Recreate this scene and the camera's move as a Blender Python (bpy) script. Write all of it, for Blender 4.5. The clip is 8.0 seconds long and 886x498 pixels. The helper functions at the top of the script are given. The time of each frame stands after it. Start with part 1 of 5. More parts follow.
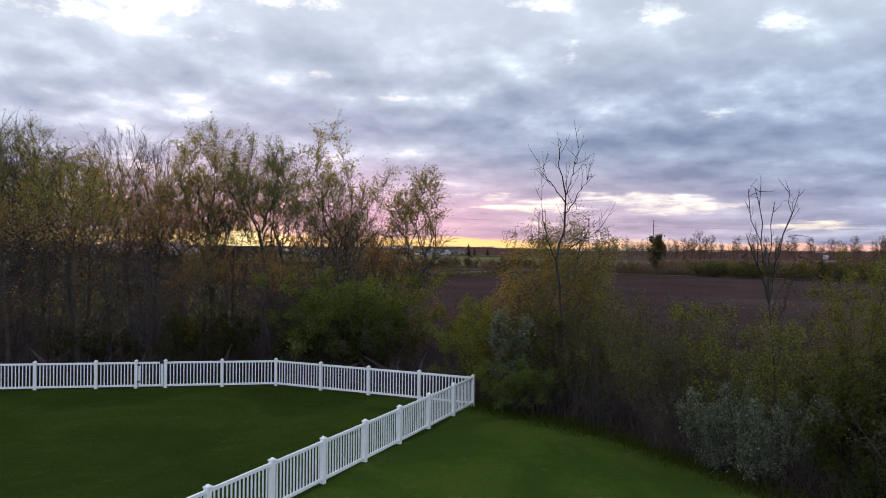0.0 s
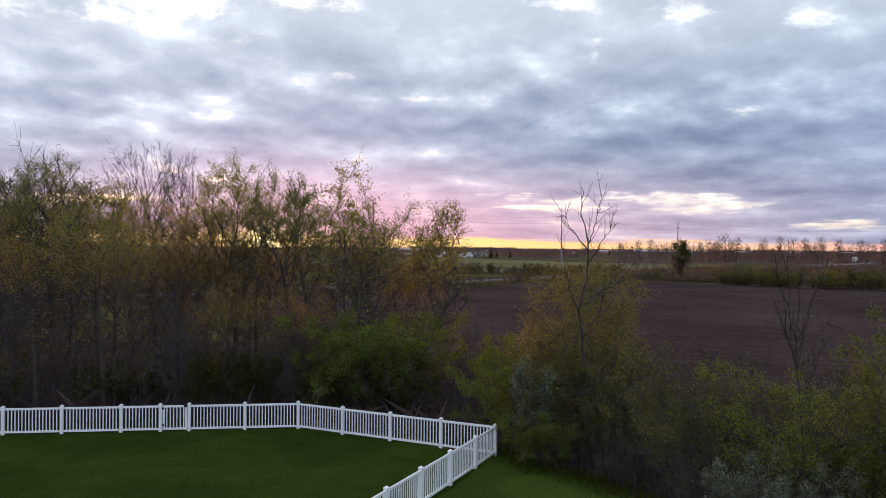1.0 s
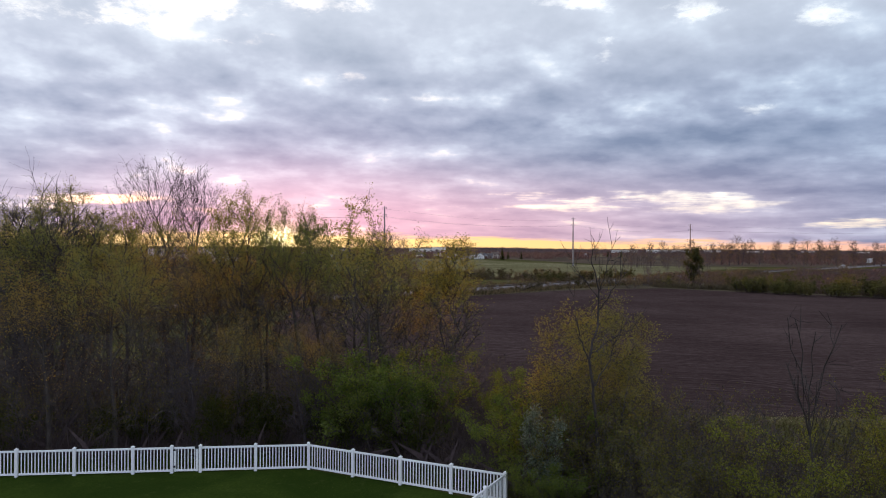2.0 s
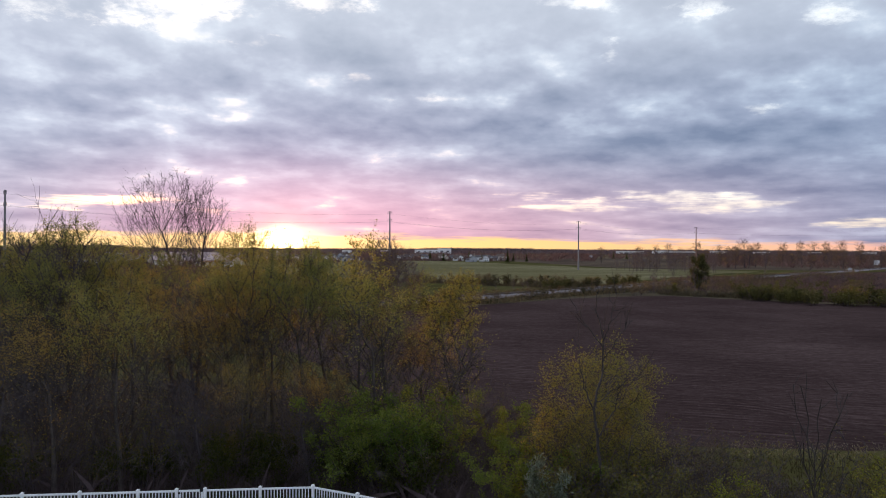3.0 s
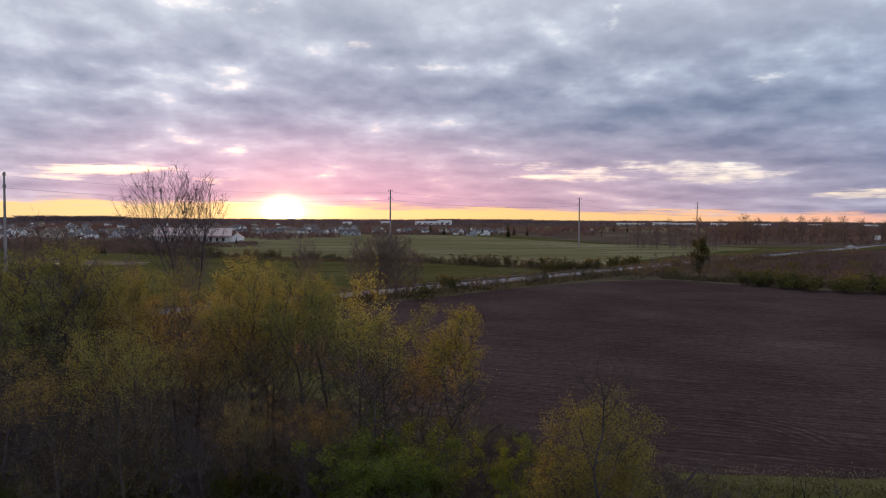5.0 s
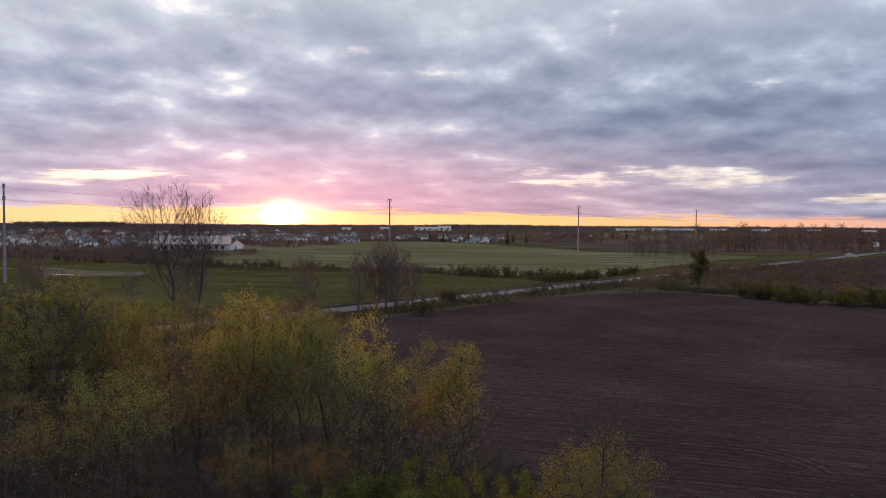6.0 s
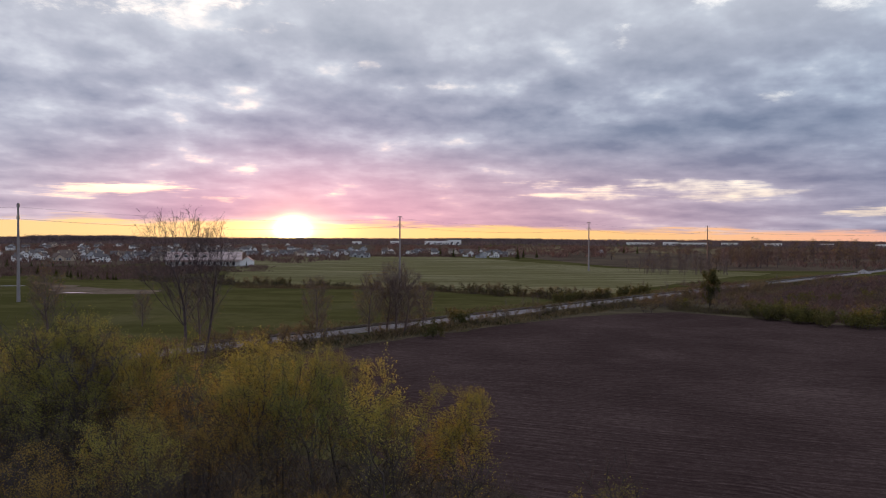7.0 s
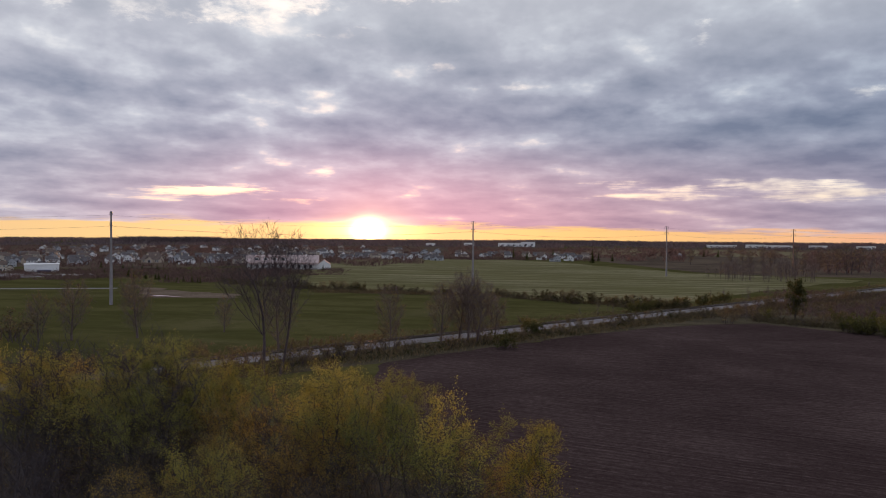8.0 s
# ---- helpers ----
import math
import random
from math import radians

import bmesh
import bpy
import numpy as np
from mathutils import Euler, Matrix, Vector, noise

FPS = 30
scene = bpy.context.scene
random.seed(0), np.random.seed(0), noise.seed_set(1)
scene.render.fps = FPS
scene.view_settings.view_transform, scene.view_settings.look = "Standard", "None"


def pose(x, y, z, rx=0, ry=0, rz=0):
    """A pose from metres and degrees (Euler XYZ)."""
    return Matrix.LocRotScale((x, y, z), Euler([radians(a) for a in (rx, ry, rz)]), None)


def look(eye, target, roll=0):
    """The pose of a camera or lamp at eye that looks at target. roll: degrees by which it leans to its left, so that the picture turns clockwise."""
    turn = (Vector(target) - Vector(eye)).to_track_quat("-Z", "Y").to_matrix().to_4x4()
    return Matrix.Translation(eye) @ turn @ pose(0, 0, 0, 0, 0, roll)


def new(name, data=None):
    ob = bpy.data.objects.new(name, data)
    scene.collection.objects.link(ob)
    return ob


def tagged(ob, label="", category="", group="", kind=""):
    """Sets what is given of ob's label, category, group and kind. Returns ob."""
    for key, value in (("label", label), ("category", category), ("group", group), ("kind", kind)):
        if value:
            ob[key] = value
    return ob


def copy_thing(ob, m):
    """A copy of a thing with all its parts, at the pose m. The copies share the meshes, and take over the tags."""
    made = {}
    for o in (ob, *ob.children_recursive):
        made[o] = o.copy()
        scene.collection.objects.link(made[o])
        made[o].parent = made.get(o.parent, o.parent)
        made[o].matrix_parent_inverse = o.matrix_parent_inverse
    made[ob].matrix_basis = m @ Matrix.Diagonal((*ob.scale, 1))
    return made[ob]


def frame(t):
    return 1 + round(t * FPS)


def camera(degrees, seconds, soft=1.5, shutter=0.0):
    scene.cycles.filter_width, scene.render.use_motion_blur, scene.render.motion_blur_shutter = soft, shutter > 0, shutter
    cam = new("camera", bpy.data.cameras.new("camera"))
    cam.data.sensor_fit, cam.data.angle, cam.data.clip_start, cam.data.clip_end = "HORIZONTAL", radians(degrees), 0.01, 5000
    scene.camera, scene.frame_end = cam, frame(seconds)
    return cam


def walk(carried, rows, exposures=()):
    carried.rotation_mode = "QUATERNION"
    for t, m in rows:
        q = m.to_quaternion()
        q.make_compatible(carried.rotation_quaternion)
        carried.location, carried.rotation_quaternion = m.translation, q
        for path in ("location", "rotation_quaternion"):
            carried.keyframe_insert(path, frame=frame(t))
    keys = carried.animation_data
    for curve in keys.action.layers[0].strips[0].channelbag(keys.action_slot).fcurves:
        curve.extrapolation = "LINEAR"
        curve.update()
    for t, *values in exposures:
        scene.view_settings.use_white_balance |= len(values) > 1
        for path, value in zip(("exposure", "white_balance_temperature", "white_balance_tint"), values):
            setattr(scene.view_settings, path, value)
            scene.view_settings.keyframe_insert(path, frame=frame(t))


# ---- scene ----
cam = camera(62.4, 8.0, soft=1.0)
PATH = [
    (0, (0.322, 0.964, 6.393), (0.298, 2.964, 6.391), 0.55),
    (0.5, (0.325, 1.023, 7.385), (0.286, 3.022, 7.381), 0.5),
    (1, (0.338, 1.087, 8.352), (0.253, 3.085, 8.35), 0.42),
    (1.5, (0.356, 1.126, 9.297), (0.252, 3.123, 9.295), 0.38),
    (2.2, (0.395, 1.15, 10.64), (0.275, 3.147, 10.637), 0.3),
    (3, (0.424, 1.189, 12.175), (0.294, 3.184, 12.173), 0.25),
    (3.5, (0.405, 1.185, 13.056), (0.275, 3.181, 13.048), 0.28),
    (4, (0.4, 1.221, 13.946), (0.271, 3.216, 13.908), 0.3),
    (4.5, (0.38, 1.33, 14.83), (0.251, 3.324, 14.757), 0.33),
    (4.7, (0.372, 1.37, 15.2), (0.242, 3.364, 15.12), 0.34),
    (5.8, (0.335, 1.36, 17.22), (0.203, 3.354, 17.134), 0.3),
    (6, (0.33, 1.338, 17.58), (0.201, 3.333, 17.51), 0.3),
    (6.5, (0.325, 1.305, 18.44), (0.194, 3.301, 18.403), 0.3),
    (7, (0.345, 1.25, 19.32), (0.188, 3.244, 19.286), 0.32),
    (7.5, (0.44, 1.13, 20.2), (0.154, 3.109, 20.167), 0.36),
    (8, (0.529, 1.112, 21.072), (0.173, 3.08, 21.04), 0.42),
]
EXPOSURES = [(0, 0.34, 6500, 10), (1.5, 0.32, 6500, 10), (3.05, 0.17, 6480, 10.5), (3.5, 0.10, 6600, 12), (4.5, 0.03, 6640, 13), (6.5, 0.03, 6720, 13), (8.0, -0.13, 6880, 13)]
walk(cam, [(t, look(eye, target, roll)) for t, eye, target, roll in PATH], EXPOSURES)

# ---- light: a low sun on the horizon under a broken deck of cloud ----
SUN_AZ, SUN_EL = -16.1, 0.5


def way(az, el):
    a, e = radians(az), radians(el)
    return Vector((math.sin(a) * math.cos(e), math.cos(a) * math.cos(e), math.sin(e)))


lamp = bpy.data.lights.new("sun", "SUN")
lamp.energy, lamp.angle, lamp.color = 3.0, radians(0.6), (1.0, 0.46, 0.16)
sun = new("sun", lamp)
sun.matrix_world = look(way(SUN_AZ, 0.5) * 100, (0, 0, 0))


class Nodes:
    """A short hand for node trees."""

    def __init__(self, tree):
        self.tree = tree
        tree.nodes.clear()

    def add(self, kind):
        return self.tree.nodes.new(kind)

    def put(self, socket, value):
        if isinstance(value, bpy.types.NodeSocket):
            self.tree.links.new(value, socket)
        elif value is not None:
            socket.default_value = value

    def math(self, op, a, b=None, c=None, clamp=False):
        node = self.add("ShaderNodeMath")
        node.operation, node.use_clamp = op, clamp
        for socket, value in zip(node.inputs, (a, b, c)):
            self.put(socket, value)
        return node.outputs[0]

    def vmath(self, op, a, b=None, scale=None):
        node = self.add("ShaderNodeVectorMath")
        node.operation = op
        self.put(node.inputs[0], a)
        self.put(node.inputs[1], b)
        self.put(node.inputs[3], scale)
        return node.outputs["Value"] if op in ("DOT_PRODUCT", "LENGTH", "DISTANCE") else node.outputs[0]

    def xyz(self, x, y, z):
        node = self.add("ShaderNodeCombineXYZ")
        for socket, value in zip(node.inputs, (x, y, z)):
            self.put(socket, value)
        return node.outputs[0]

    def noise(self, vector, scale, detail=4.0, rough=0.55, warp=0.0, colour=False):
        node = self.add("ShaderNodeTexNoise")
        self.put(node.inputs["Vector"], vector)
        for key, value in (("Scale", scale), ("Detail", detail), ("Roughness", rough), ("Distortion", warp)):
            node.inputs[key].default_value = value
        return node.outputs["Color" if colour else "Fac"]

    def between(self, value, low, high, smooth=True):
        node = self.add("ShaderNodeMapRange")
        node.interpolation_type = "SMOOTHSTEP" if smooth else "LINEAR"
        for key, v in (("Value", value), ("From Min", low), ("From Max", high)):
            self.put(node.inputs[key], v)
        return node.outputs[0]

    def mix(self, fac, a, b, blend="MIX"):
        node = self.add("ShaderNodeMix")
        node.data_type, node.blend_type = "RGBA", blend
        self.put(node.inputs["Factor"], fac)
        for socket, value in ((node.inputs[6], a), (node.inputs[7], b)):
            self.put(socket, (*value, 1) if isinstance(value, tuple) and len(value) == 3 else value)
        return node.outputs[2]

    def ramp(self, fac, *stops):
        node = self.add("ShaderNodeValToRGB")
        self.put(node.inputs[0], fac)
        while len(node.color_ramp.elements) < len(stops):
            node.color_ramp.elements.new(0.5)
        for element, (place, colour) in zip(node.color_ramp.elements, stops):
            element.position, element.color = place, (*colour, 1)
        return node.outputs[0]


# openings in the cloud: azimuth, elevation, half width, half height (degrees), how open
GAPS = [
    (-33, 16.4, 6.5, 1.2, 0.8), (-25, 17.8, 5.5, 1.2, 0.75), (-13, 18.2, 3.4, 1.0, 0.8), (-17.5, 15.1, 2.2, 0.6, 0.6),
    (-10.2, 13.0, 1.3, 0.8, 0.55), (-6, 11.6, 2.6, 0.4, 0.3), (9.2, 14.6, 0.8, 1.0, 0.6), (16, 17.8, 3.0, 0.9, 0.8),
    (23.6, 15.8, 1.6, 0.7, 0.65), (6, 18.4, 3.4, 0.6, 0.7), (19.6, 10.0, 1.3, 0.5, 0.5), (12.5, 4.0, 9.0, 0.55, 0.62),
    (6.5, 3.2, 6.0, 0.3, 0.5), (18.0, 3.2, 7.0, 0.4, 0.55), (25.4, 1.9, 3.4, 0.3, 0.9), (-29.0, 3.3, 4.2, 0.5, 0.9), (-22.3, 2.7, 2.6, 0.3, 0.6), (-26, 8.1, 2.0, 0.3, 0.12),
]
# heavier banks: azimuth, elevation, half width, half height, how heavy
BANKS = [(15, 7.0, 17, 2.6, 1.0), (20, 13.0, 12, 2.2, 0.7), (-28, 12.4, 9, 1.6, 0.5), (-3, 9.0, 9, 1.6, 0.35), (15, 1.9, 6.5, 0.7, 0.9), (-31, 6.5, 6, 1.2, 0.4), (-27, 8.6, 6, 1.6, 0.55), (-3, 6.4, 6, 1.0, 0.4)]


def make_sky():
    world = bpy.data.worlds.new("world")
    scene.world = world
    world.use_nodes = True
    n = Nodes(world.node_tree)
    d = n.add("ShaderNodeTexCoord").outputs["Generated"]
    part = n.add("ShaderNodeSeparateXYZ")
    n.put(part.inputs[0], d)
    x, y, z = part.outputs
    deg = 180 / math.pi
    el = n.math("MULTIPLY", n.math("ARCSINE", z), deg)
    az = n.math("MULTIPLY", n.math("ARCTAN2", x, y), deg)
    up = n.math("MAXIMUM", z, 0.0)
    # the deck draws together towards the horizon
    over = n.math("ADD", up, 0.075)
    across = n.math("MULTIPLY", az, 0.047)
    deck = n.xyz(across, n.math("ADD", n.math("MULTIPLY", n.math("LOGARITHM", over, 2.718), 1.7), n.math("MULTIPLY", across, 0.04)), 0.0)

    def oval(a, e, w, h, extra=None):
        u = n.math("DIVIDE", n.math("SUBTRACT", az, a), w)
        v = n.math("DIVIDE", n.math("SUBTRACT", el, e), h)
        r = n.math("SQRT", n.math("ADD", n.math("MULTIPLY", u, u), n.math("MULTIPLY", v, v)))
        return n.math("ADD", r, extra) if extra is not None else r

    broad = n.noise(deck, 1.1, 3.0, 0.5, 0.2)
    puffs = n.noise(deck, 3.0, 4.0, 0.50, 0.0)
    above = n.noise(n.vmath("ADD", deck, (0.02, 0.11, 0)), 3.0, 4.0, 0.50, 0.0)
    relief = n.math("MULTIPLY", n.math("SUBTRACT", puffs, above), 0.34)
    crumbs = n.noise(n.xyz(n.math("MULTIPLY", az, 0.55), n.math("MULTIPLY", el, n.math("ADD", 0.9, n.math("DIVIDE", 2.5, n.math("ADD", n.math("MAXIMUM", el, 0.0), 2.0)))), 0.0), 0.62, 6.0, 0.58)
    lumps = n.math("ADD", n.math("ADD", n.math("ADD", n.math("MULTIPLY", puffs, 0.40), n.math("MULTIPLY", crumbs, 0.24)), n.math("MULTIPLY", broad, 0.36)), relief)
    for a, e, w, h, amount in BANKS:
        lumps = n.math("SUBTRACT", lumps, n.math("MULTIPLY", n.math("SUBTRACT", 1.0, n.between(oval(a, e, w, h), 0.3, 1.3)), 0.085 * amount))
    # the deck thins out at the openings and breaks along its own lumps
    view = n.xyz(n.math("MULTIPLY", az, 0.42), el, 0.0)
    fray = n.math("MULTIPLY", n.math("SUBTRACT", n.noise(view, 1.1, 7.0, 0.70, 0.2), 0.5), 2.8)
    streaks = n.math("MULTIPLY", n.math("SUBTRACT", n.noise(n.xyz(n.math("MULTIPLY", az, 0.16), n.math("MULTIPLY", el, 2.2), 3.0), 1.0, 6.0, 0.62), 0.5), 4.2)
    thin = 0.0
    for a, e, w, h, amount in GAPS:
        gap = n.math("MULTIPLY", n.math("SUBTRACT", 1.0, n.between(oval(a, e, w, h, streaks if e < 5 else fray), 0.0, 1.9)), amount)
        thin = n.math("MAXIMUM", thin, gap)
    open_sky = n.between(n.math("ADD", lumps, n.math("MULTIPLY", thin, 0.30)), 0.575, 0.80)
    # light and dark of the deck
    shade = n.between(n.math("ADD", lumps, n.math("MULTIPLY", thin, 0.05)), 0.31, 0.67, False)
    cloud = n.ramp(shade, (0.0, (0.215, 0.255, 0.36)), (0.5, (0.375, 0.41, 0.52)), (1.0, (0.64, 0.70, 0.80)))
    side = n.between(az, -34.0, 26.0, False)
    cloud = n.mix(1.0, cloud, n.ramp(side, (0.0, (1.20, 1.20, 1.18)), (0.5, (1.04, 1.06, 1.07)), (1.0, (0.76, 0.85, 0.93))), "MULTIPLY")
    high = n.between(el, 9.0, 19.0)
    cloud = n.mix(n.math("MULTIPLY", high, 0.42), cloud, (0.74, 0.80, 0.86))
    # the sky away from the sunset is a clearer, cooler blue
    away = n.between(n.math("ABSOLUTE", n.math("SUBTRACT", az, SUN_AZ)), 50.0, 120.0)
    cloud = n.mix(away, cloud, (0.52, 0.60, 0.78))
    # thinner cloud overhead
    cloud = n.mix(n.math("MULTIPLY", n.between(el, 21.0, 55.0), 0.2), cloud, (1.15, 1.20, 1.26))
    # rose light on the underside towards the sun
    off = n.math("DIVIDE", n.math("SUBTRACT", az, SUN_AZ + 8), 29.0)
    toward = n.math("POWER", 2.718, n.math("MULTIPLY", n.math("MULTIPLY", off, off), -1.0))
    low = n.math("SUBTRACT", 1.0, n.between(el, 0.5, 8.5))
    rose = n.math("MULTIPLY", n.math("MULTIPLY", toward, low), 0.95)
    cloud = n.mix(rose, cloud, n.mix(shade, (0.44, 0.27, 0.37), (0.80, 0.48, 0.55)))
    # clear sky above the deck
    clear = n.add("ShaderNodeTexSky")
    clear.sky_type, clear.sun_disc, clear.sun_elevation, clear.sun_rotation = "NISHITA", False, radians(2.0), radians(SUN_AZ)
    blue = n.mix(1.0, n.mix(1.0, clear.outputs[0], (0.1, 0.1, 0.1), "MULTIPLY"), (0.86, 0.89, 0.92), "ADD")
    warm = n.math("SUBTRACT", 1.0, n.between(el, 1.5, 5.0))
    blue = n.mix(n.math("MULTIPLY", warm, 0.75), blue, (0.98, 0.80, 0.58))
    sky = n.mix(open_sky, cloud, blue)
    # the clear strip under the deck
    strip = n.noise(n.xyz(n.math("MULTIPLY", az, 0.10), n.math("MULTIPLY", el, 1.5), 0.0), 1.4, 5.0, 0.6)
    edge = n.math("ADD", el, n.math("MULTIPLY", n.math("SUBTRACT", strip, 0.5), -2.0))
    reach = n.between(az, -20.0, 22.0, False)
    band = n.math("SUBTRACT", 1.0, n.between(n.math("ADD", edge, n.math("MULTIPLY", reach, 0.66)), 0.85, 1.35))
    glow = n.ramp(n.between(az, -45.0, 30.0, False), (0.0, (1.0, 0.66, 0.34)), (0.30, (1.1, 0.78, 0.28)), (0.55, (1.1, 0.72, 0.24)), (0.75, (1.02, 0.60, 0.28)), (0.88, (0.95, 0.52, 0.33)), (1.0, (0.85, 0.46, 0.38)))
    sky = n.mix(band, sky, glow)
    # the sun and the bright air round it
    for wide, tall, power, colour in ((0.95, 0.70, 8.0, (1.0, 0.82, 0.38)), (3.2, 0.75, 1.6, (1.0, 0.74, 0.24)), (3.4, 2.2, 0.38, (1.0, 0.55, 0.20)), (14.0, 6.5, 0.33, (1.0, 0.34, 0.42))):
        r = oval(SUN_AZ, SUN_EL, wide, tall)
        fall = n.math("MULTIPLY", n.math("POWER", 2.718, n.math("MULTIPLY", n.math("MULTIPLY", r, r), -1.0)), power)
        sky = n.mix(1.0, sky, n.mix(1.0, n.xyz(fall, fall, fall), colour, "MULTIPLY"), "ADD")
    # dim haze below the horizon
    sky = n.mix(n.between(z, -0.03, -0.004), (0.05, 0.045, 0.05), sky)
    back = n.add("ShaderNodeBackground")
    n.put(back.inputs["Color"], sky)
    back.inputs["Strength"].default_value = 1.0
    n.put(n.add("ShaderNodeOutputWorld").inputs[0], back.outputs[0])


make_sky()


# ---- materials ----
def material(name):
    m = bpy.data.materials.new(name)
    m.use_nodes = True
    return m, Nodes(m.node_tree)


def surface(name, colour, rough=0.8, bump=None, strength=0.3, distance=0.02, metal=0.0, spec=0.3):
    """A principled surface; colour and bump are functions of the node helper and the object's own coordinates."""
    m, n = material(name)
    place = n.add("ShaderNodeTexCoord").outputs["Object"]
    shader = n.add("ShaderNodeBsdfPrincipled")
    n.put(shader.inputs["Base Color"], colour(n, place) if callable(colour) else (*colour, 1))
    n.put(shader.inputs["Roughness"], rough)
    shader.inputs["Metallic"].default_value = metal
    shader.inputs["Specular IOR Level"].default_value = spec
    if bump:
        relief = n.add("ShaderNodeBump")
        relief.inputs["Strength"].default_value, relief.inputs["Distance"].default_value = strength, distance
        n.put(relief.inputs["Height"], bump(n, place))
        n.put(shader.inputs["Normal"], relief.outputs[0])
    n.put(n.add("ShaderNodeOutputMaterial").inputs[0], shader.outputs[0])
    return m


def foliage(name, dark, light, other, through_light=0.55, glow=(1.5, 1.3, 0.7)):
    """Thin leaves that let light through, each with its own tint."""
    m, n = material(name)
    chance = n.add("ShaderNodeNewGeometry").outputs["Random Per Island"]
    whole = n.add("ShaderNodeObjectInfo").outputs["Random"]
    tint = n.ramp(chance, (0.0, dark), (0.6, light), (1.0, other))
    tint = n.mix(1.0, tint, n.ramp(whole, (0.0, (0.75, 0.8, 0.8)), (1.0, (1.25, 1.15, 1.05))), "MULTIPLY")
    flat, thin, both = n.add("ShaderNodeBsdfDiffuse"), n.add("ShaderNodeBsdfTranslucent"), n.add("ShaderNodeMixShader")
    n.put(flat.inputs[0], tint)
    n.put(thin.inputs[0], n.mix(1.0, tint, glow, "MULTIPLY"))
    both.inputs[0].default_value = through_light
    n.put(both.inputs[1], flat.outputs[0])
    n.put(both.inputs[2], thin.outputs[0])
    n.put(n.add("ShaderNodeOutputMaterial").inputs[0], both.outputs[0])
    return m


def two_scale(a, b, big, small, share=0.5):
    def colour(n, p):
        f = n.math("ADD", n.math("MULTIPLY", n.noise(p, big, 3.0), 1 - share), n.math("MULTIPLY", n.noise(p, small, 5.0, 0.65), share))
        return n.mix(n.between(f, 0.36, 0.64), a, b)
    return colour


def grass_colour(lush):
    """Lawn in patches, with paler and darker tufts."""
    def colour(n, p):
        patches = n.between(n.noise(p, 0.22, 4.0, 0.6, 0.6), 0.35, 0.68)
        fine = n.between(n.noise(p, 9.0, 4.0, 0.7), 0.3, 0.7)
        low, high = (0.030 * lush, 0.050 * lush, 0.009 * lush), (0.053 * lush, 0.079 * lush, 0.014 * lush)
        tint = n.mix(patches, low, high)
        tint = n.mix(n.math("MULTIPLY", n.between(n.noise(p, 1.1, 5.0, 0.65), 0.56, 0.72), 0.4), tint, (0.095 * lush, 0.115 * lush, 0.032 * lush))
        return n.mix(n.math("MULTIPLY", fine, 0.55), tint, (0.019 * lush, 0.040 * lush, 0.007 * lush))
    return colour


def meadow_colour(n, p):
    """Rough open grassland: green with faint mown bands and dry patches."""
    along = n.vmath("MULTIPLY", p, (0.018, 0.06, 0.0))
    band = n.between(n.noise(along, 1.0, 5.0, 0.6, 0.5), 0.40, 0.62)
    tint = n.mix(band, (0.064, 0.062, 0.022), (0.098, 0.089, 0.036))
    dry = n.between(n.noise(p, 0.02, 5.0, 0.65, 0.6), 0.50, 0.68)
    tint = n.mix(n.math("MULTIPLY", dry, 0.55), tint, (0.125, 0.108, 0.056))
    tint = n.mix(n.math("MULTIPLY", n.between(n.noise(p, 0.13, 5.0, 0.7), 0.45, 0.65), 0.4), tint, (0.050, 0.046, 0.018))
    return n.mix(n.math("MULTIPLY", n.noise(p, 0.6, 5.0, 0.7), 0.5), tint, (0.040, 0.038, 0.014))


def hay_colour(n, p):
    """Mown hayfield with long thin pale swaths over green stubble."""
    along = n.vmath("MULTIPLY", p, (0.008, 0.42, 0.0))
    swath = n.between(n.noise(along, 1.0, 4.0, 0.6, 0.7), 0.44, 0.62)
    patch = n.between(n.noise(p, 0.009, 3.0, 0.6), 0.40, 0.62)
    tint = n.mix(swath, (0.096, 0.089, 0.042), (0.28, 0.248, 0.160))
    tint = n.mix(n.math("MULTIPLY", patch, 0.55), tint, (0.118, 0.110, 0.050))
    return n.mix(n.math("MULTIPLY", n.noise(p, 0.5, 5.0, 0.7), 0.45), tint, (0.066, 0.062, 0.022))


def soil_rows(n, p):
    part = n.add("ShaderNodeSeparateXYZ")
    n.put(part.inputs[0], p)
    bend = n.math("MULTIPLY", n.noise(p, 0.014, 2.0), 14.0)
    row = n.math("ADD", n.math("ADD", part.outputs[1], n.math("MULTIPLY", part.outputs[0], 0.27)), bend)
    return n.xyz(n.math("MULTIPLY", part.outputs[0], 0.12), row, 0.0)


def furrow(n, rows):
    """Tillage ridges about a pace apart, uneven in depth."""
    part = n.add("ShaderNodeSeparateXYZ")
    n.put(part.inputs[0], rows)
    drift = n.math("MULTIPLY", n.noise(rows, 0.5, 2.0), 5.0)
    wave = n.math("SINE", n.math("ADD", n.math("MULTIPLY", part.outputs[1], 6.6), drift))
    return n.math("MULTIPLY", wave, n.between(n.noise(rows, 0.8, 3.0, 0.6), 0.35, 0.62))


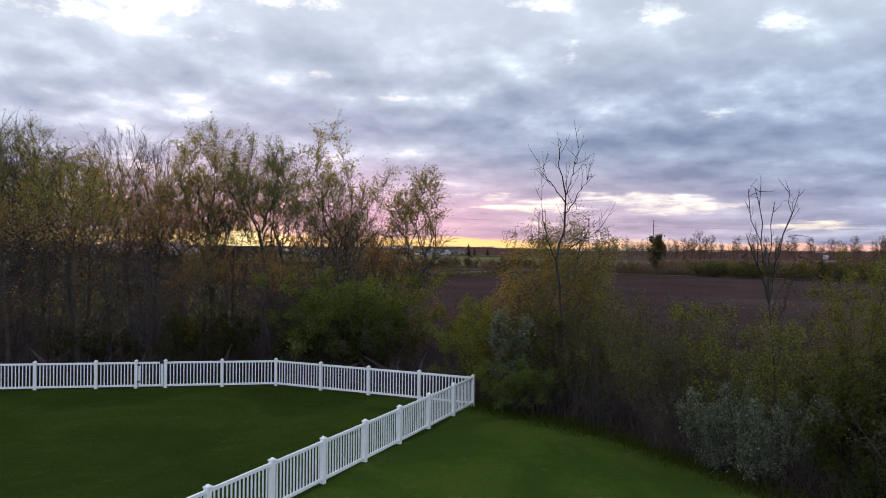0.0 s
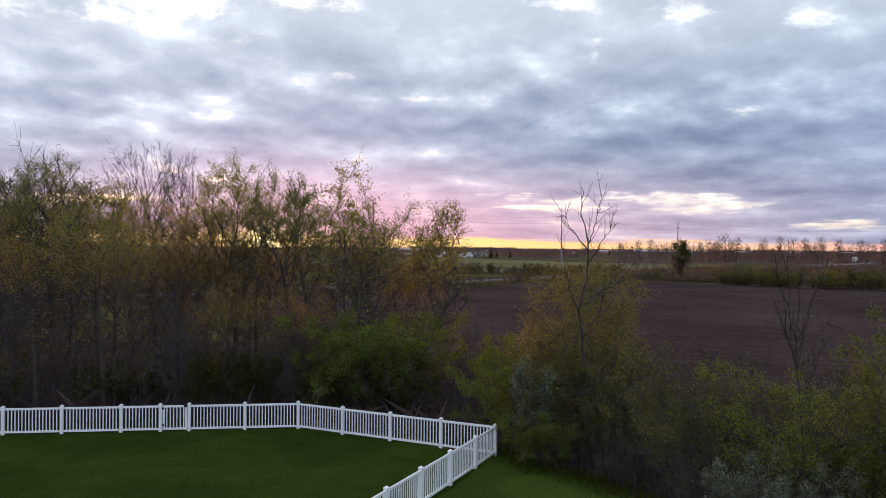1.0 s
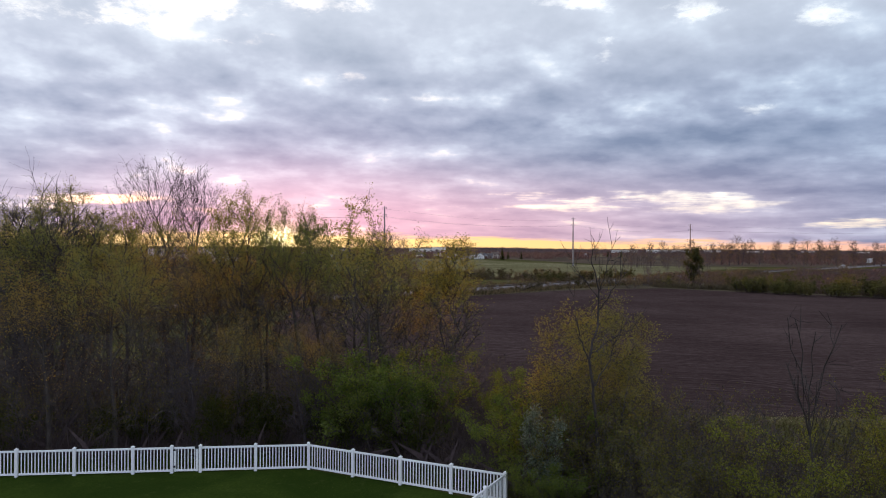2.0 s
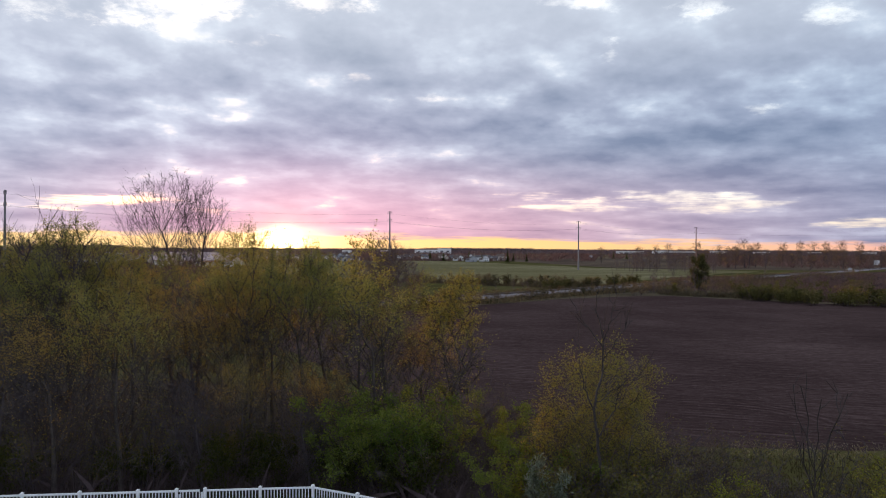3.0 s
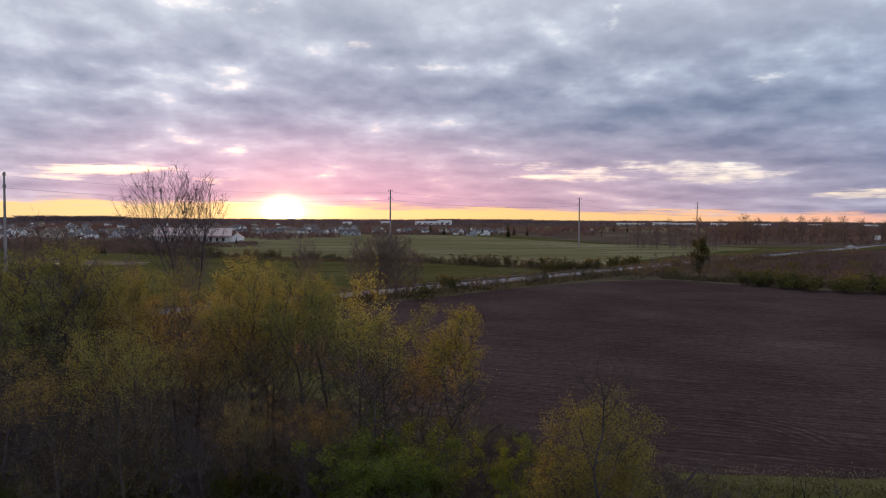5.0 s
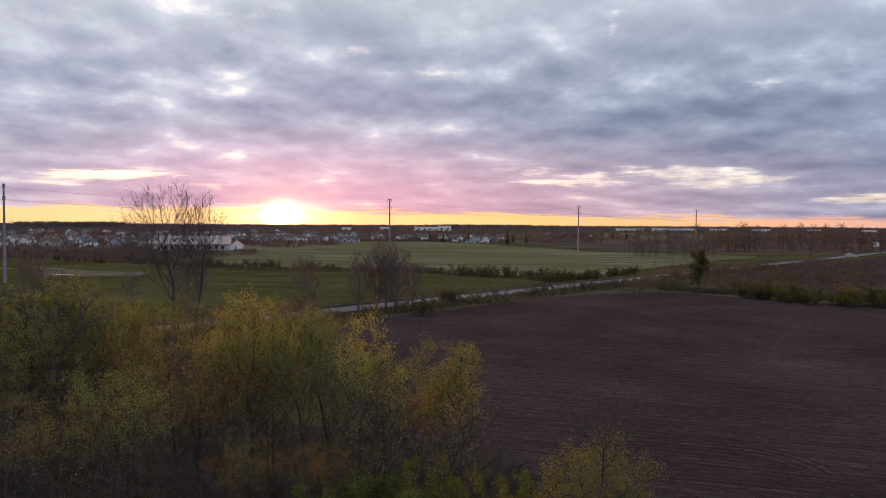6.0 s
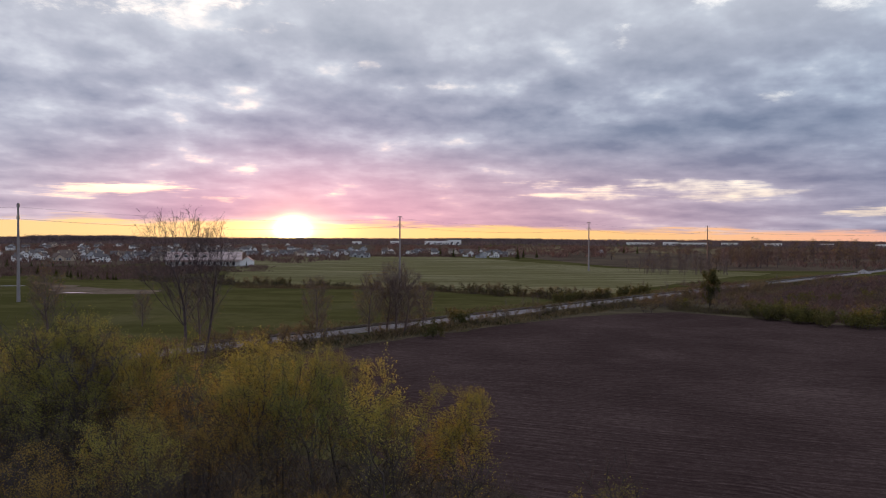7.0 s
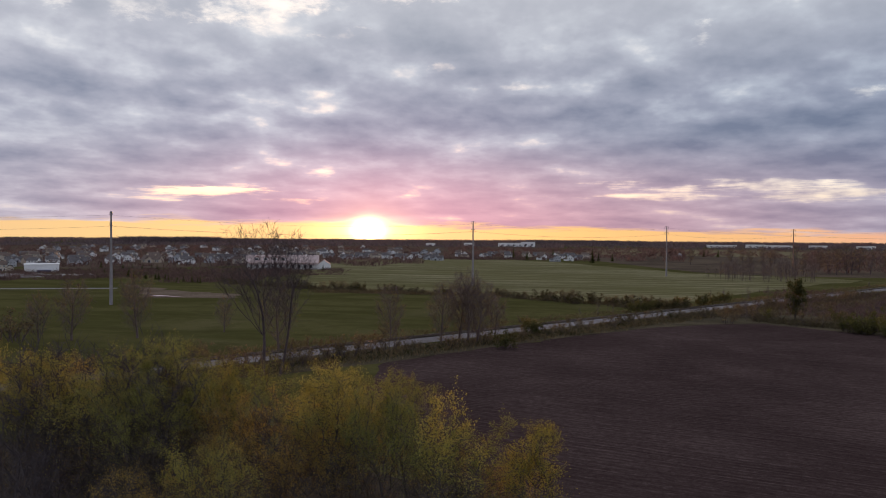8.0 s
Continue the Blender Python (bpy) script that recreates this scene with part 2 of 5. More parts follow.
def soil_colour(n, p):
    rows = soil_rows(n, p)
    fine = n.noise(rows, 3.2, 3.0, 0.75)
    lines = n.noise(n.vmath("MULTIPLY", rows, (0.3, 1.0, 1.0)), 2.4, 3.0, 0.75)
    clod = n.noise(p, 1.3, 7.0, 0.85)
    damp = n.noise(p, 0.035, 4.0, 0.6, 0.5)
    f = n.math("ADD", n.math("ADD", n.math("MULTIPLY", fine, 0.18), n.math("MULTIPLY", lines, 0.24)), n.math("ADD", n.math("MULTIPLY", clod, 0.34), n.math("MULTIPLY", damp, 0.22)))
    f = n.math("ADD", f, n.math("MULTIPLY", furrow(n, rows), 0.022))
    # turning marks of the tractor at the headland: part of a ring
    here = n.vmath("SUBTRACT", n.vmath("MULTIPLY", p, (1.0, 1.0, 0.0)), (17.5, 53.5, 0.0))
    far = n.math("ADD", n.vmath("LENGTH", here), n.math("MULTIPLY", n.noise(p, 0.3, 2.0), 1.2))
    ring = n.math("SUBTRACT", 1.0, n.between(n.math("ABSOLUTE", n.math("SUBTRACT", far, 7.0)), 0.8, 2.6))
    side = n.between(n.vmath("DOT_PRODUCT", here, (0.6, 0.8, 0.0)), 2.5, 6.5)
    f = n.math("ADD", f, n.math("MULTIPLY", n.math("MULTIPLY", n.math("SINE", n.math("MULTIPLY", far, 6.5)), n.math("MULTIPLY", ring, side)), 0.04))
    tint = n.ramp(n.between(f, 0.37, 0.63), (0.0, (0.034, 0.0215, 0.0210)), (0.5, (0.059, 0.0395, 0.0380)), (1.0, (0.112, 0.079, 0.075)))
    # bits of stubble and pale dry clods
    bits = n.between(n.noise(n.vmath("MULTIPLY", p, (0.5, 1.0, 1.0)), 4.5, 4.0, 0.8), 0.60, 0.72)
    return n.mix(n.math("MULTIPLY", bits, 0.45), tint, (0.205, 0.160, 0.145))


def soil_relief(n, p):
    rows = soil_rows(n, p)
    return n.math("ADD", n.math("ADD", n.noise(rows, 3.0, 5.0, 0.75), n.math("MULTIPLY", furrow(n, rows), 0.16)), n.noise(p, 3.0, 6.0, 0.75))


BARK = surface("bark", two_scale((0.040, 0.032, 0.029), (0.092, 0.075, 0.066), 1.5, 14.0), 0.9, lambda n, p: n.noise(n.vmath("MULTIPLY", p, (6, 6, 1.2)), 3.0, 5.0, 0.7), 0.6, 0.02)
DARK_BARK = surface("dark_bark", two_scale((0.024, 0.020, 0.019), (0.060, 0.050, 0.046), 1.5, 14.0), 0.9)
PALE_TWIG = surface("pale_twig", two_scale((0.085, 0.060, 0.057), (0.150, 0.108, 0.102), 2.0, 14.0), 0.85)
RED_TWIG = surface("red_twig", two_scale((0.048, 0.033, 0.035), (0.100, 0.072, 0.074), 2.0, 14.0), 0.85)
GREY_TWIG = surface("grey_twig", two_scale((0.038, 0.030, 0.032), (0.082, 0.066, 0.070), 2.0, 14.0), 0.85)
LEAF_OLIVE = foliage("olive_leaf", (0.172, 0.184, 0.067), (0.222, 0.232, 0.084), (0.262, 0.240, 0.094), 0.45)
LEAF_GOLD = foliage("gold_leaf", (0.160, 0.155, 0.053), (0.212, 0.202, 0.068), (0.245, 0.208, 0.076), 0.45)
LEAF_YELLOW = foliage("yellow_leaf", (0.185, 0.190, 0.058), (0.245, 0.240, 0.074), (0.28, 0.245, 0.082), 0.45)
LEAF_GREEN = foliage("green_leaf", (0.072, 0.105, 0.027), (0.118, 0.160, 0.042), (0.15, 0.180, 0.055), 0.45)
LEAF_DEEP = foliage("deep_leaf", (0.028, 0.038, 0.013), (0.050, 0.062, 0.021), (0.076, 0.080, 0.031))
LEAF_LIME = foliage("lime_leaf", (0.085, 0.105, 0.024), (0.150, 0.170, 0.038), (0.19, 0.19, 0.050), 0.35)
LEAF_SILVER = foliage("silver_leaf", (0.085, 0.105, 0.080), (0.15, 0.175, 0.135), (0.22, 0.245, 0.20), 0.25)
LEAF_BROWN = foliage("brown_leaf", (0.080, 0.062, 0.048), (0.140, 0.110, 0.082), (0.17, 0.150, 0.085), 0.3)
LEAF_DULL = foliage("dull_leaf", (0.042, 0.040, 0.022), (0.072, 0.066, 0.036), (0.098, 0.082, 0.050), 0.2)
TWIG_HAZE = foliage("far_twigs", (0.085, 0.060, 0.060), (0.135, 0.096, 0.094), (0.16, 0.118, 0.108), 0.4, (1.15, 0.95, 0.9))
GRASS_BLADE = foliage("grass_blade", (0.026, 0.047, 0.007), (0.052, 0.080, 0.013), (0.075, 0.094, 0.021), 0.4)
# twig colour lifted and cooled to imitate haze in the far air
HAZED_TWIG = foliage("hazed_horizon_twigs", (0.12, 0.085, 0.090), (0.18, 0.130, 0.132), (0.20, 0.150, 0.145), 0.55, (0.9, 0.95, 1.1))
LEAF_BRUSH = foliage("brush_leaf", (0.070, 0.074, 0.028), (0.112, 0.112, 0.042), (0.145, 0.125, 0.050), 0.3)
STRAW = foliage("straw", (0.15, 0.125, 0.090), (0.23, 0.195, 0.145), (0.30, 0.26, 0.20), 0.3)
LEAF_HEDGE = foliage("hedge_leaf", (0.055, 0.056, 0.026), (0.098, 0.096, 0.044), (0.135, 0.118, 0.062), 0.3)
LEAF_RUST = foliage("rust_leaf", (0.185, 0.142, 0.063), (0.240, 0.188, 0.082), (0.262, 0.214, 0.088), 0.5)
VINYL = surface("white_vinyl", two_scale((0.86, 0.87, 0.88), (0.91, 0.915, 0.92), 0.8, 9.0), 0.38, lambda n, p: n.noise(p, 12.0, 3.0), 0.08, 0.005, spec=0.5)
BLACK_IRON = surface("black_iron", two_scale((0.012, 0.012, 0.014), (0.03, 0.03, 0.032), 6.0, 40.0), 0.45)
LAWN = surface("mown_grass", grass_colour(0.86), 0.95, lambda n, p: n.math("ADD", n.noise(p, 14.0, 4.0, 0.7), n.math("MULTIPLY", n.noise(p, 2.5, 4.0), 1.2)), 1.0, 0.06, spec=0.0)
# the lawn's colour scaled brighter, for longer grass and less shadow out here
OUTER_LAWN = surface("uncut_unshaded_grass", grass_colour(1.28), 0.95, lambda n, p: n.math("ADD", n.noise(p, 14.0, 4.0, 0.7), n.math("MULTIPLY", n.noise(p, 2.5, 4.0), 1.2)), 1.0, 0.06, spec=0.0)
MEADOW = surface("meadow", meadow_colour, 0.95, lambda n, p: n.noise(p, 1.2, 6.0, 0.7), 0.9, 0.25, spec=0.0)
HAY = surface("mown_hay", hay_colour, 0.95, lambda n, p: n.noise(p, 1.2, 6.0, 0.7), 0.9, 0.2, spec=0.0)
SOIL = surface("tilled_soil", soil_colour, 0.95, soil_relief, 0.9, 0.16, spec=0.0)
LITTER = surface("leaf_litter", two_scale((0.030, 0.024, 0.018), (0.075, 0.058, 0.042), 0.5, 7.0), 0.95, lambda n, p: n.noise(p, 6.0, 6.0, 0.7), 1.0, 0.15, spec=0.0)
DRY_GRASS = surface("dry_grass", two_scale((0.10, 0.085, 0.050), (0.20, 0.17, 0.105), 0.4, 5.0), 0.95, lambda n, p: n.noise(p, 3.0, 6.0, 0.7), 0.9, 0.15, spec=0.0)
VERGE = surface("weedy_verge", two_scale((0.050, 0.042, 0.028), (0.100, 0.082, 0.055), 0.10, 1.6), 0.95, lambda n, p: n.noise(p, 1.6, 6.0, 0.7), 0.9, 0.25, spec=0.0)
WEEDY_EARTH = surface("weedy_earth", two_scale((0.058, 0.044, 0.034), (0.115, 0.088, 0.066), 0.02, 0.5), 0.95, lambda n, p: n.noise(p, 1.0, 6.0, 0.7), 0.9, 0.3, spec=0.0)
MUD = surface("bare_earth", two_scale((0.09, 0.066, 0.048), (0.17, 0.13, 0.10), 0.06, 0.8), 0.9, lambda n, p: n.noise(p, 1.0, 5.0), 0.6, 0.1, spec=0.0)
WATER = surface("puddle_water", two_scale((0.03, 0.03, 0.03), (0.05, 0.045, 0.04), 0.2, 2.0), 0.06, spec=0.5)
BALLAST = surface("track_ballast", two_scale((0.14, 0.125, 0.128), (0.26, 0.24, 0.245), 0.4, 7.0, 0.7), 0.95, lambda n, p: n.noise(p, 9.0, 5.0, 0.7), 1.0, 0.06, spec=0.0)
GRAVEL = surface("crushed_stone", two_scale((0.15, 0.14, 0.14), (0.30, 0.29, 0.29), 0.5, 7.0, 0.7), 0.95, lambda n, p: n.noise(p, 9.0, 5.0, 0.7), 1.0, 0.06, spec=0.0)
OLD_BED = surface("oily_stone", two_scale((0.035, 0.030, 0.028), (0.085, 0.075, 0.070), 0.5, 7.0), 0.95, lambda n, p: n.noise(p, 9.0, 5.0, 0.7), 1.0, 0.06)
STEEL = surface("rail_steel", two_scale((0.10, 0.075, 0.06), (0.20, 0.16, 0.14), 1.0, 9.0), 0.5, metal=0.7)
TIE_WOOD = surface("tie_wood", two_scale((0.03, 0.024, 0.02), (0.07, 0.055, 0.045), 1.0, 12.0), 0.9)
POLE_STEEL = surface("galvanised_steel", two_scale((0.19, 0.175, 0.18), (0.27, 0.25, 0.255), 0.4, 6.0), 0.8)
RED_BROWN_STEEL = surface("red_brown_steel", two_scale((0.16, 0.09, 0.07), (0.27, 0.16, 0.12), 0.4, 6.0), 0.8)
WIRE = surface("cable", two_scale((0.05, 0.05, 0.055), (0.09, 0.09, 0.095), 0.3, 5.0), 0.5)


# ---- building blocks ----
def thing(name, label, category, group="", kind="", at=None):
    ob = new(name)
    ob.empty_display_size = 0.2
    if at is not None:
        ob.matrix_basis = at
    return tagged(ob, label, category, group, kind)


def mesh_of(name, verts, faces, mat, smooth=False):
    me = bpy.data.meshes.new(name)
    me.from_pydata(verts, [], faces)
    me.materials.append(mat)
    if smooth:
        me.polygons.foreach_set("use_smooth", [True] * len(me.polygons))
    me.update()
    return me


def held(name, me, parent=None, label="", m=None):
    """A mesh as an object of its own, under a thing or a part."""
    ob = new(name, me)
    if parent is not None:
        ob.parent = parent
    if m is not None:
        ob.matrix_basis = m
    return tagged(ob, label)


def part(name, bm, mat, parent=None, label="", m=None):
    me = bpy.data.meshes.new(name)
    bm.to_mesh(me)
    bm.free()
    me.materials.append(mat)
    return held(name, me, parent, label, m)


def box(bm, x0, x1, y0, y1, z0, z1, bevel=0.0):
    made = bmesh.ops.create_cube(bm, size=1.0)
    m = Matrix.LocRotScale(((x0 + x1) / 2, (y0 + y1) / 2, (z0 + z1) / 2), None, (x1 - x0, y1 - y0, z1 - z0))
    bmesh.ops.transform(bm, matrix=m, verts=made["verts"])
    if bevel:
        edges = list({e for v in made["verts"] for e in v.link_edges})
        bmesh.ops.bevel(bm, geom=edges, offset=bevel, segments=1, affect="EDGES")
    return bm


def boxed(*sizes, bevel=0.0):
    bm = bmesh.new()
    return box(bm, *sizes, bevel=bevel)


def prism(bm, outline, y0, y1):
    """An outline in x and z, drawn out along y."""
    a = [bm.verts.new((x, y0, z)) for x, z in outline]
    b = [bm.verts.new((x, y1, z)) for x, z in outline]
    bm.faces.new(a)
    bm.faces.new(b[::-1])
    for i in range(len(a)):
        j = (i + 1) % len(a)
        bm.faces.new((a[j], a[i], b[i], b[j]))
    bmesh.ops.recalc_face_normals(bm, faces=bm.faces)
    return bm


def tapered(bm, r0, r1, z0, z1, sides=10):
    rings = [[bm.verts.new((r * math.cos(2 * math.pi * i / sides), r * math.sin(2 * math.pi * i / sides), z)) for i in range(sides)] for r, z in ((r0, z0), (r1, z1))]
    for i in range(sides):
        j = (i + 1) % sides
        bm.faces.new((rings[0][i], rings[0][j], rings[1][j], rings[1][i]))
    bm.faces.new(rings[0][::-1])
    bm.faces.new(rings[1])
    return bm


def sheet(name, corners, z, mat, label, category, jitter=0.0, step=4.0):
    """A flat piece of land with a ragged edge."""
    pts = []
    for (x0, y0), (x1, y1) in zip(corners, corners[1:] + corners[:1]):
        count = max(1, int(math.hypot(x1 - x0, y1 - y0) / step))
        for i in range(count):
            t = i / count
            p = Vector((x0 + (x1 - x0) * t, y0 + (y1 - y0) * t, 0))
            pts.append((p.x + jitter * noise.noise(p * 0.21), p.y + jitter * noise.noise(p * 0.21 + Vector((40, 0, 0))), z))
    bm = bmesh.new()
    bm.faces.new([bm.verts.new(p) for p in pts])
    bmesh.ops.triangulate(bm, faces=bm.faces)
    bmesh.ops.recalc_face_normals(bm, faces=bm.faces)
    if sum(f.normal.z for f in bm.faces) < 0:
        bmesh.ops.reverse_faces(bm, faces=bm.faces)
    return tagged(part(name, bm, mat), label, category, kind="structure")


# ---- the land ----
def ground_disc(radius, rings=26, sides=72):
    verts, faces = [(0, 0, 0)], []
    for i in range(1, rings + 1):
        r = radius * (i / rings) ** 2.2
        verts += [(r * math.cos(2 * math.pi * k / sides), r * math.sin(2 * math.pi * k / sides), 0) for k in range(sides)]
    for k in range(sides):
        faces.append((0, 1 + k, 1 + (k + 1) % sides))
    for i in range(rings - 1):
        for k in range(sides):
            a, b = 1 + i * sides, 1 + (i + 1) * sides
            faces.append((a + k, b + k, b + (k + 1) % sides, a + (k + 1) % sides))
    return mesh_of("ground", verts, faces, MEADOW)


tagged(held("ground", ground_disc(4900)), "rough open grassland reaching to the horizon", "ground", kind="structure")
sheet("lawn", [(-60, -30), (40, -30), (40, -4), (24, 4), (12, 13.4), (8.1, 20.4), (5.9, 25.4), (1.4, 30.4), (-7.7, 34.6), (-19, 32.9), (-60, 26)], 0.03, LAWN, "dark green mown lawn inside the fence", "lawn", 0.5, 1.5)
sheet("outer_lawn", [(1.24, 30.35), (-9.0, 6.65), (-9.0, -30), (40, -30), (40, -4), (24, 4), (12, 13.4), (8.1, 20.4), (5.9, 25.4), (1.7, 30.2)], 0.036, OUTER_LAWN, "uncut grass outside the fence, coloured brighter for less shadow", "lawn", 0.25, 1.5)
sheet("ploughed_field", [(-7.5, 60.5), (-0.8, 58.2), (4.6, 52.0), (10.8, 47.2), (19.4, 46.8), (40, 49), (130, 70), (120, 152), (85, 165), (62, 181), (47, 195), (32, 189.5), (18, 179), (-1.5, 157.6), (-17, 138), (-31, 119), (-26, 90)], 0.04, SOIL, "dark brown ploughed field with shallow tillage rows", "field", 1.2, 3.0)
sheet("hay_field", [(-120, 292), (-45, 270), (0, 250), (40, 262), (85, 330), (150, 420), (70, 470), (15, 580), (-10, 640), (-62, 700), (-126, 692), (-172, 655), (-222, 634)], 0.06, HAY, "mown hay field with pale swaths", "field", 6.0, 14.0)
sheet("grass_strip", [(10, 40), (22, 37.5), (60, 42), (130, 62), (130, 70), (40, 49), (19.4, 47.3), (12, 48.5)], 0.02, MEADOW, "green grass margin beside the ploughed field", "grass", 0.8, 2.0)
sheet("thicket_floor", [(-62, 27), (-19, 33.6), (-7.7, 35.2), (1.4, 31.0), (6.2, 25.8), (8.6, 20.6), (12.4, 13.8), (24, 4.5), (40, -3), (60, 30), (22, 37.5), (13, 41), (11.5, 47.5), (5.5, 53), (0, 59.5), (-6, 61.5), (-28, 66), (-60, 66)], 0.025, LITTER, "brown leaf litter under the thicket", "ground", 1.0, 2.0)
sheet("brown_land", [(120, 446), (172, 448), (330, 475), (900, 620), (1500, 1500), (0, 1700), (-25, 1000), (12, 730), (76, 486)], 0.045, WEEDY_EARTH, "brown open land with dry weeds far off", "field", 8.0, 20.0)
sheet("far_land", [(-1700, 900), (-700, 520), (-400, 425), (-270, 405), (-190, 560), (-130, 720), (-30, 900), (-40, 1900), (-900, 2100)], 0.045, WEEDY_EARTH, "brown open land between distant houses", "field", 12.0, 30.0)
sheet("tan_field", [(-30, 1000), (300, 900), (420, 1150), (330, 1500), (40, 1500)], 0.08, DRY_GRASS, "tan stubble field far off", "field", 12.0, 40.0)
sheet("dry_meadow", [(84, 205), (150, 250), (300, 420), (230, 440), (150, 350), (90, 262)], 0.05, SOIL, "brown bare meadow beside the railway", "field", 4.0, 10.0)
sheet("rail_verge", [(-59, 105.7), (-50, 100), (-31, 119), (-17, 138), (-1.5, 157.6), (18, 179), (32, 189.5), (47, 195), (62, 181), (85, 165), (120, 152), (160, 205), (190, 300), (150, 350), (93, 291), (17, 198.4)], 0.035, VERGE, "brown weedy verge between field and railway", "verge", 1.5, 5.0)
sheet("mud_flat", [(-190, 284), (-168, 262), (-143, 226), (-112, 232), (-118, 246), (-150, 258)], 0.05, MUD, "bare brown earth flat with shallow puddles", "earth", 5.0, 5.0)
sheet("puddle", [(-145, 233.6), (-141, 231.8), (-137, 231.4), (-132.5, 232.2), (-136, 233.2), (-140, 234.2)], 0.09, WATER, "shallow muddy puddle reflecting the sky", "puddle", 1.6, 1.2)
sheet("gravel_path", [(-330, 205), (-214, 246), (-176, 260), (-178, 264), (-216, 250), (-332, 209)], 0.06, GRAVEL, "pale gravel track across the grass", "path", 0.6, 6.0)
sheet("gravel_yard", [(-330, 338), (-285, 352), (-250, 326), (-262, 312), (-340, 300)], 0.06, GRAVEL, "grey gravel yard beside the long shed", "yard", 4.0, 8.0)

# the railway runs straight past the far side of the field
RAIL_A, RAIL_B = Vector((-101, 62.5, 0)), Vector((300, 551, 0))
RAIL_LEN = (RAIL_B - RAIL_A).length
RAIL_POSE = Matrix.Translation(RAIL_A) @ Matrix.Rotation(math.atan2(RAIL_B.y - RAIL_A.y, RAIL_B.x - RAIL_A.x) - math.pi / 2, 4, "Z")


def railway():
    line = thing("railway", "single track railway on a pale crushed stone bed", "railway", kind="structure", at=RAIL_POSE)
    part("ballast", prism(bmesh.new(), [(-2.6, -0.1), (-1.5, 0.55), (1.5, 0.55), (2.9, 0.05), (4.3, 0.03), (4.4, -0.1)], 0, RAIL_LEN), BALLAST, line, "pale grey crushed stone")
    part("track_bed", boxed(-1.45, 1.45, 0, RAIL_LEN, 0.5, 0.58), OLD_BED, line, "dark oily stone between the rails")
    for x in (-0.72, 0.72):
        part("rail", boxed(x - 0.04, x + 0.04, 0, RAIL_LEN, 0.66, 0.84), STEEL, line, "rusty steel rail")
    verts, faces = [], []
    for i in range(int(RAIL_LEN / 0.6)):
        y, b = 0.3 + 0.6 * i, len(verts)
        verts += [(-1.3, y, 0.5), (1.3, y, 0.5), (1.3, y + 0.24, 0.5), (-1.3, y + 0.24, 0.5), (-1.3, y, 0.68), (1.3, y, 0.68), (1.3, y + 0.24, 0.68), (-1.3, y + 0.24, 0.68)]
        faces += [(b + 4, b + 5, b + 6, b + 7), (b, b + 1, b + 5, b + 4), (b + 1, b + 2, b + 6, b + 5), (b + 2, b + 3, b + 7, b + 6), (b + 3, b, b + 4, b + 7)]
    tagged(held("ties", mesh_of("ties", verts, faces, TIE_WOOD), line, "dark timber ties"), kind="stuff")


railway()


# ---- plants ----
def unit(v):
    return v / (np.linalg.norm(v) + 1e-9)


def path_from(rng, start, heading, length, count, wobble, rise):
    """A crooked line that starts at a point and bends up (or down, where rise is negative)."""
    pts, d, step = [start], unit(heading), length / count
    for _ in range(count):
        d = unit(d + rng.normal(0, wobble, 3) + np.array((0, 0, rise)) * step)
        pts.append(pts[-1] + d * step)
    return np.array(pts)


def along(pts, t):
    f = t * (len(pts) - 1)
    i = min(int(f), len(pts) - 2)
    return pts[i] + (pts[i + 1] - pts[i]) * (f - i), unit(pts[i + 1] - pts[i])


def swing(rng, d, angle):
    """A heading that leaves d at an angle, to a random side."""
    side = unit(np.cross(d, rng.normal(0, 1, 3)))
    return d * math.cos(angle) + side * math.sin(angle)


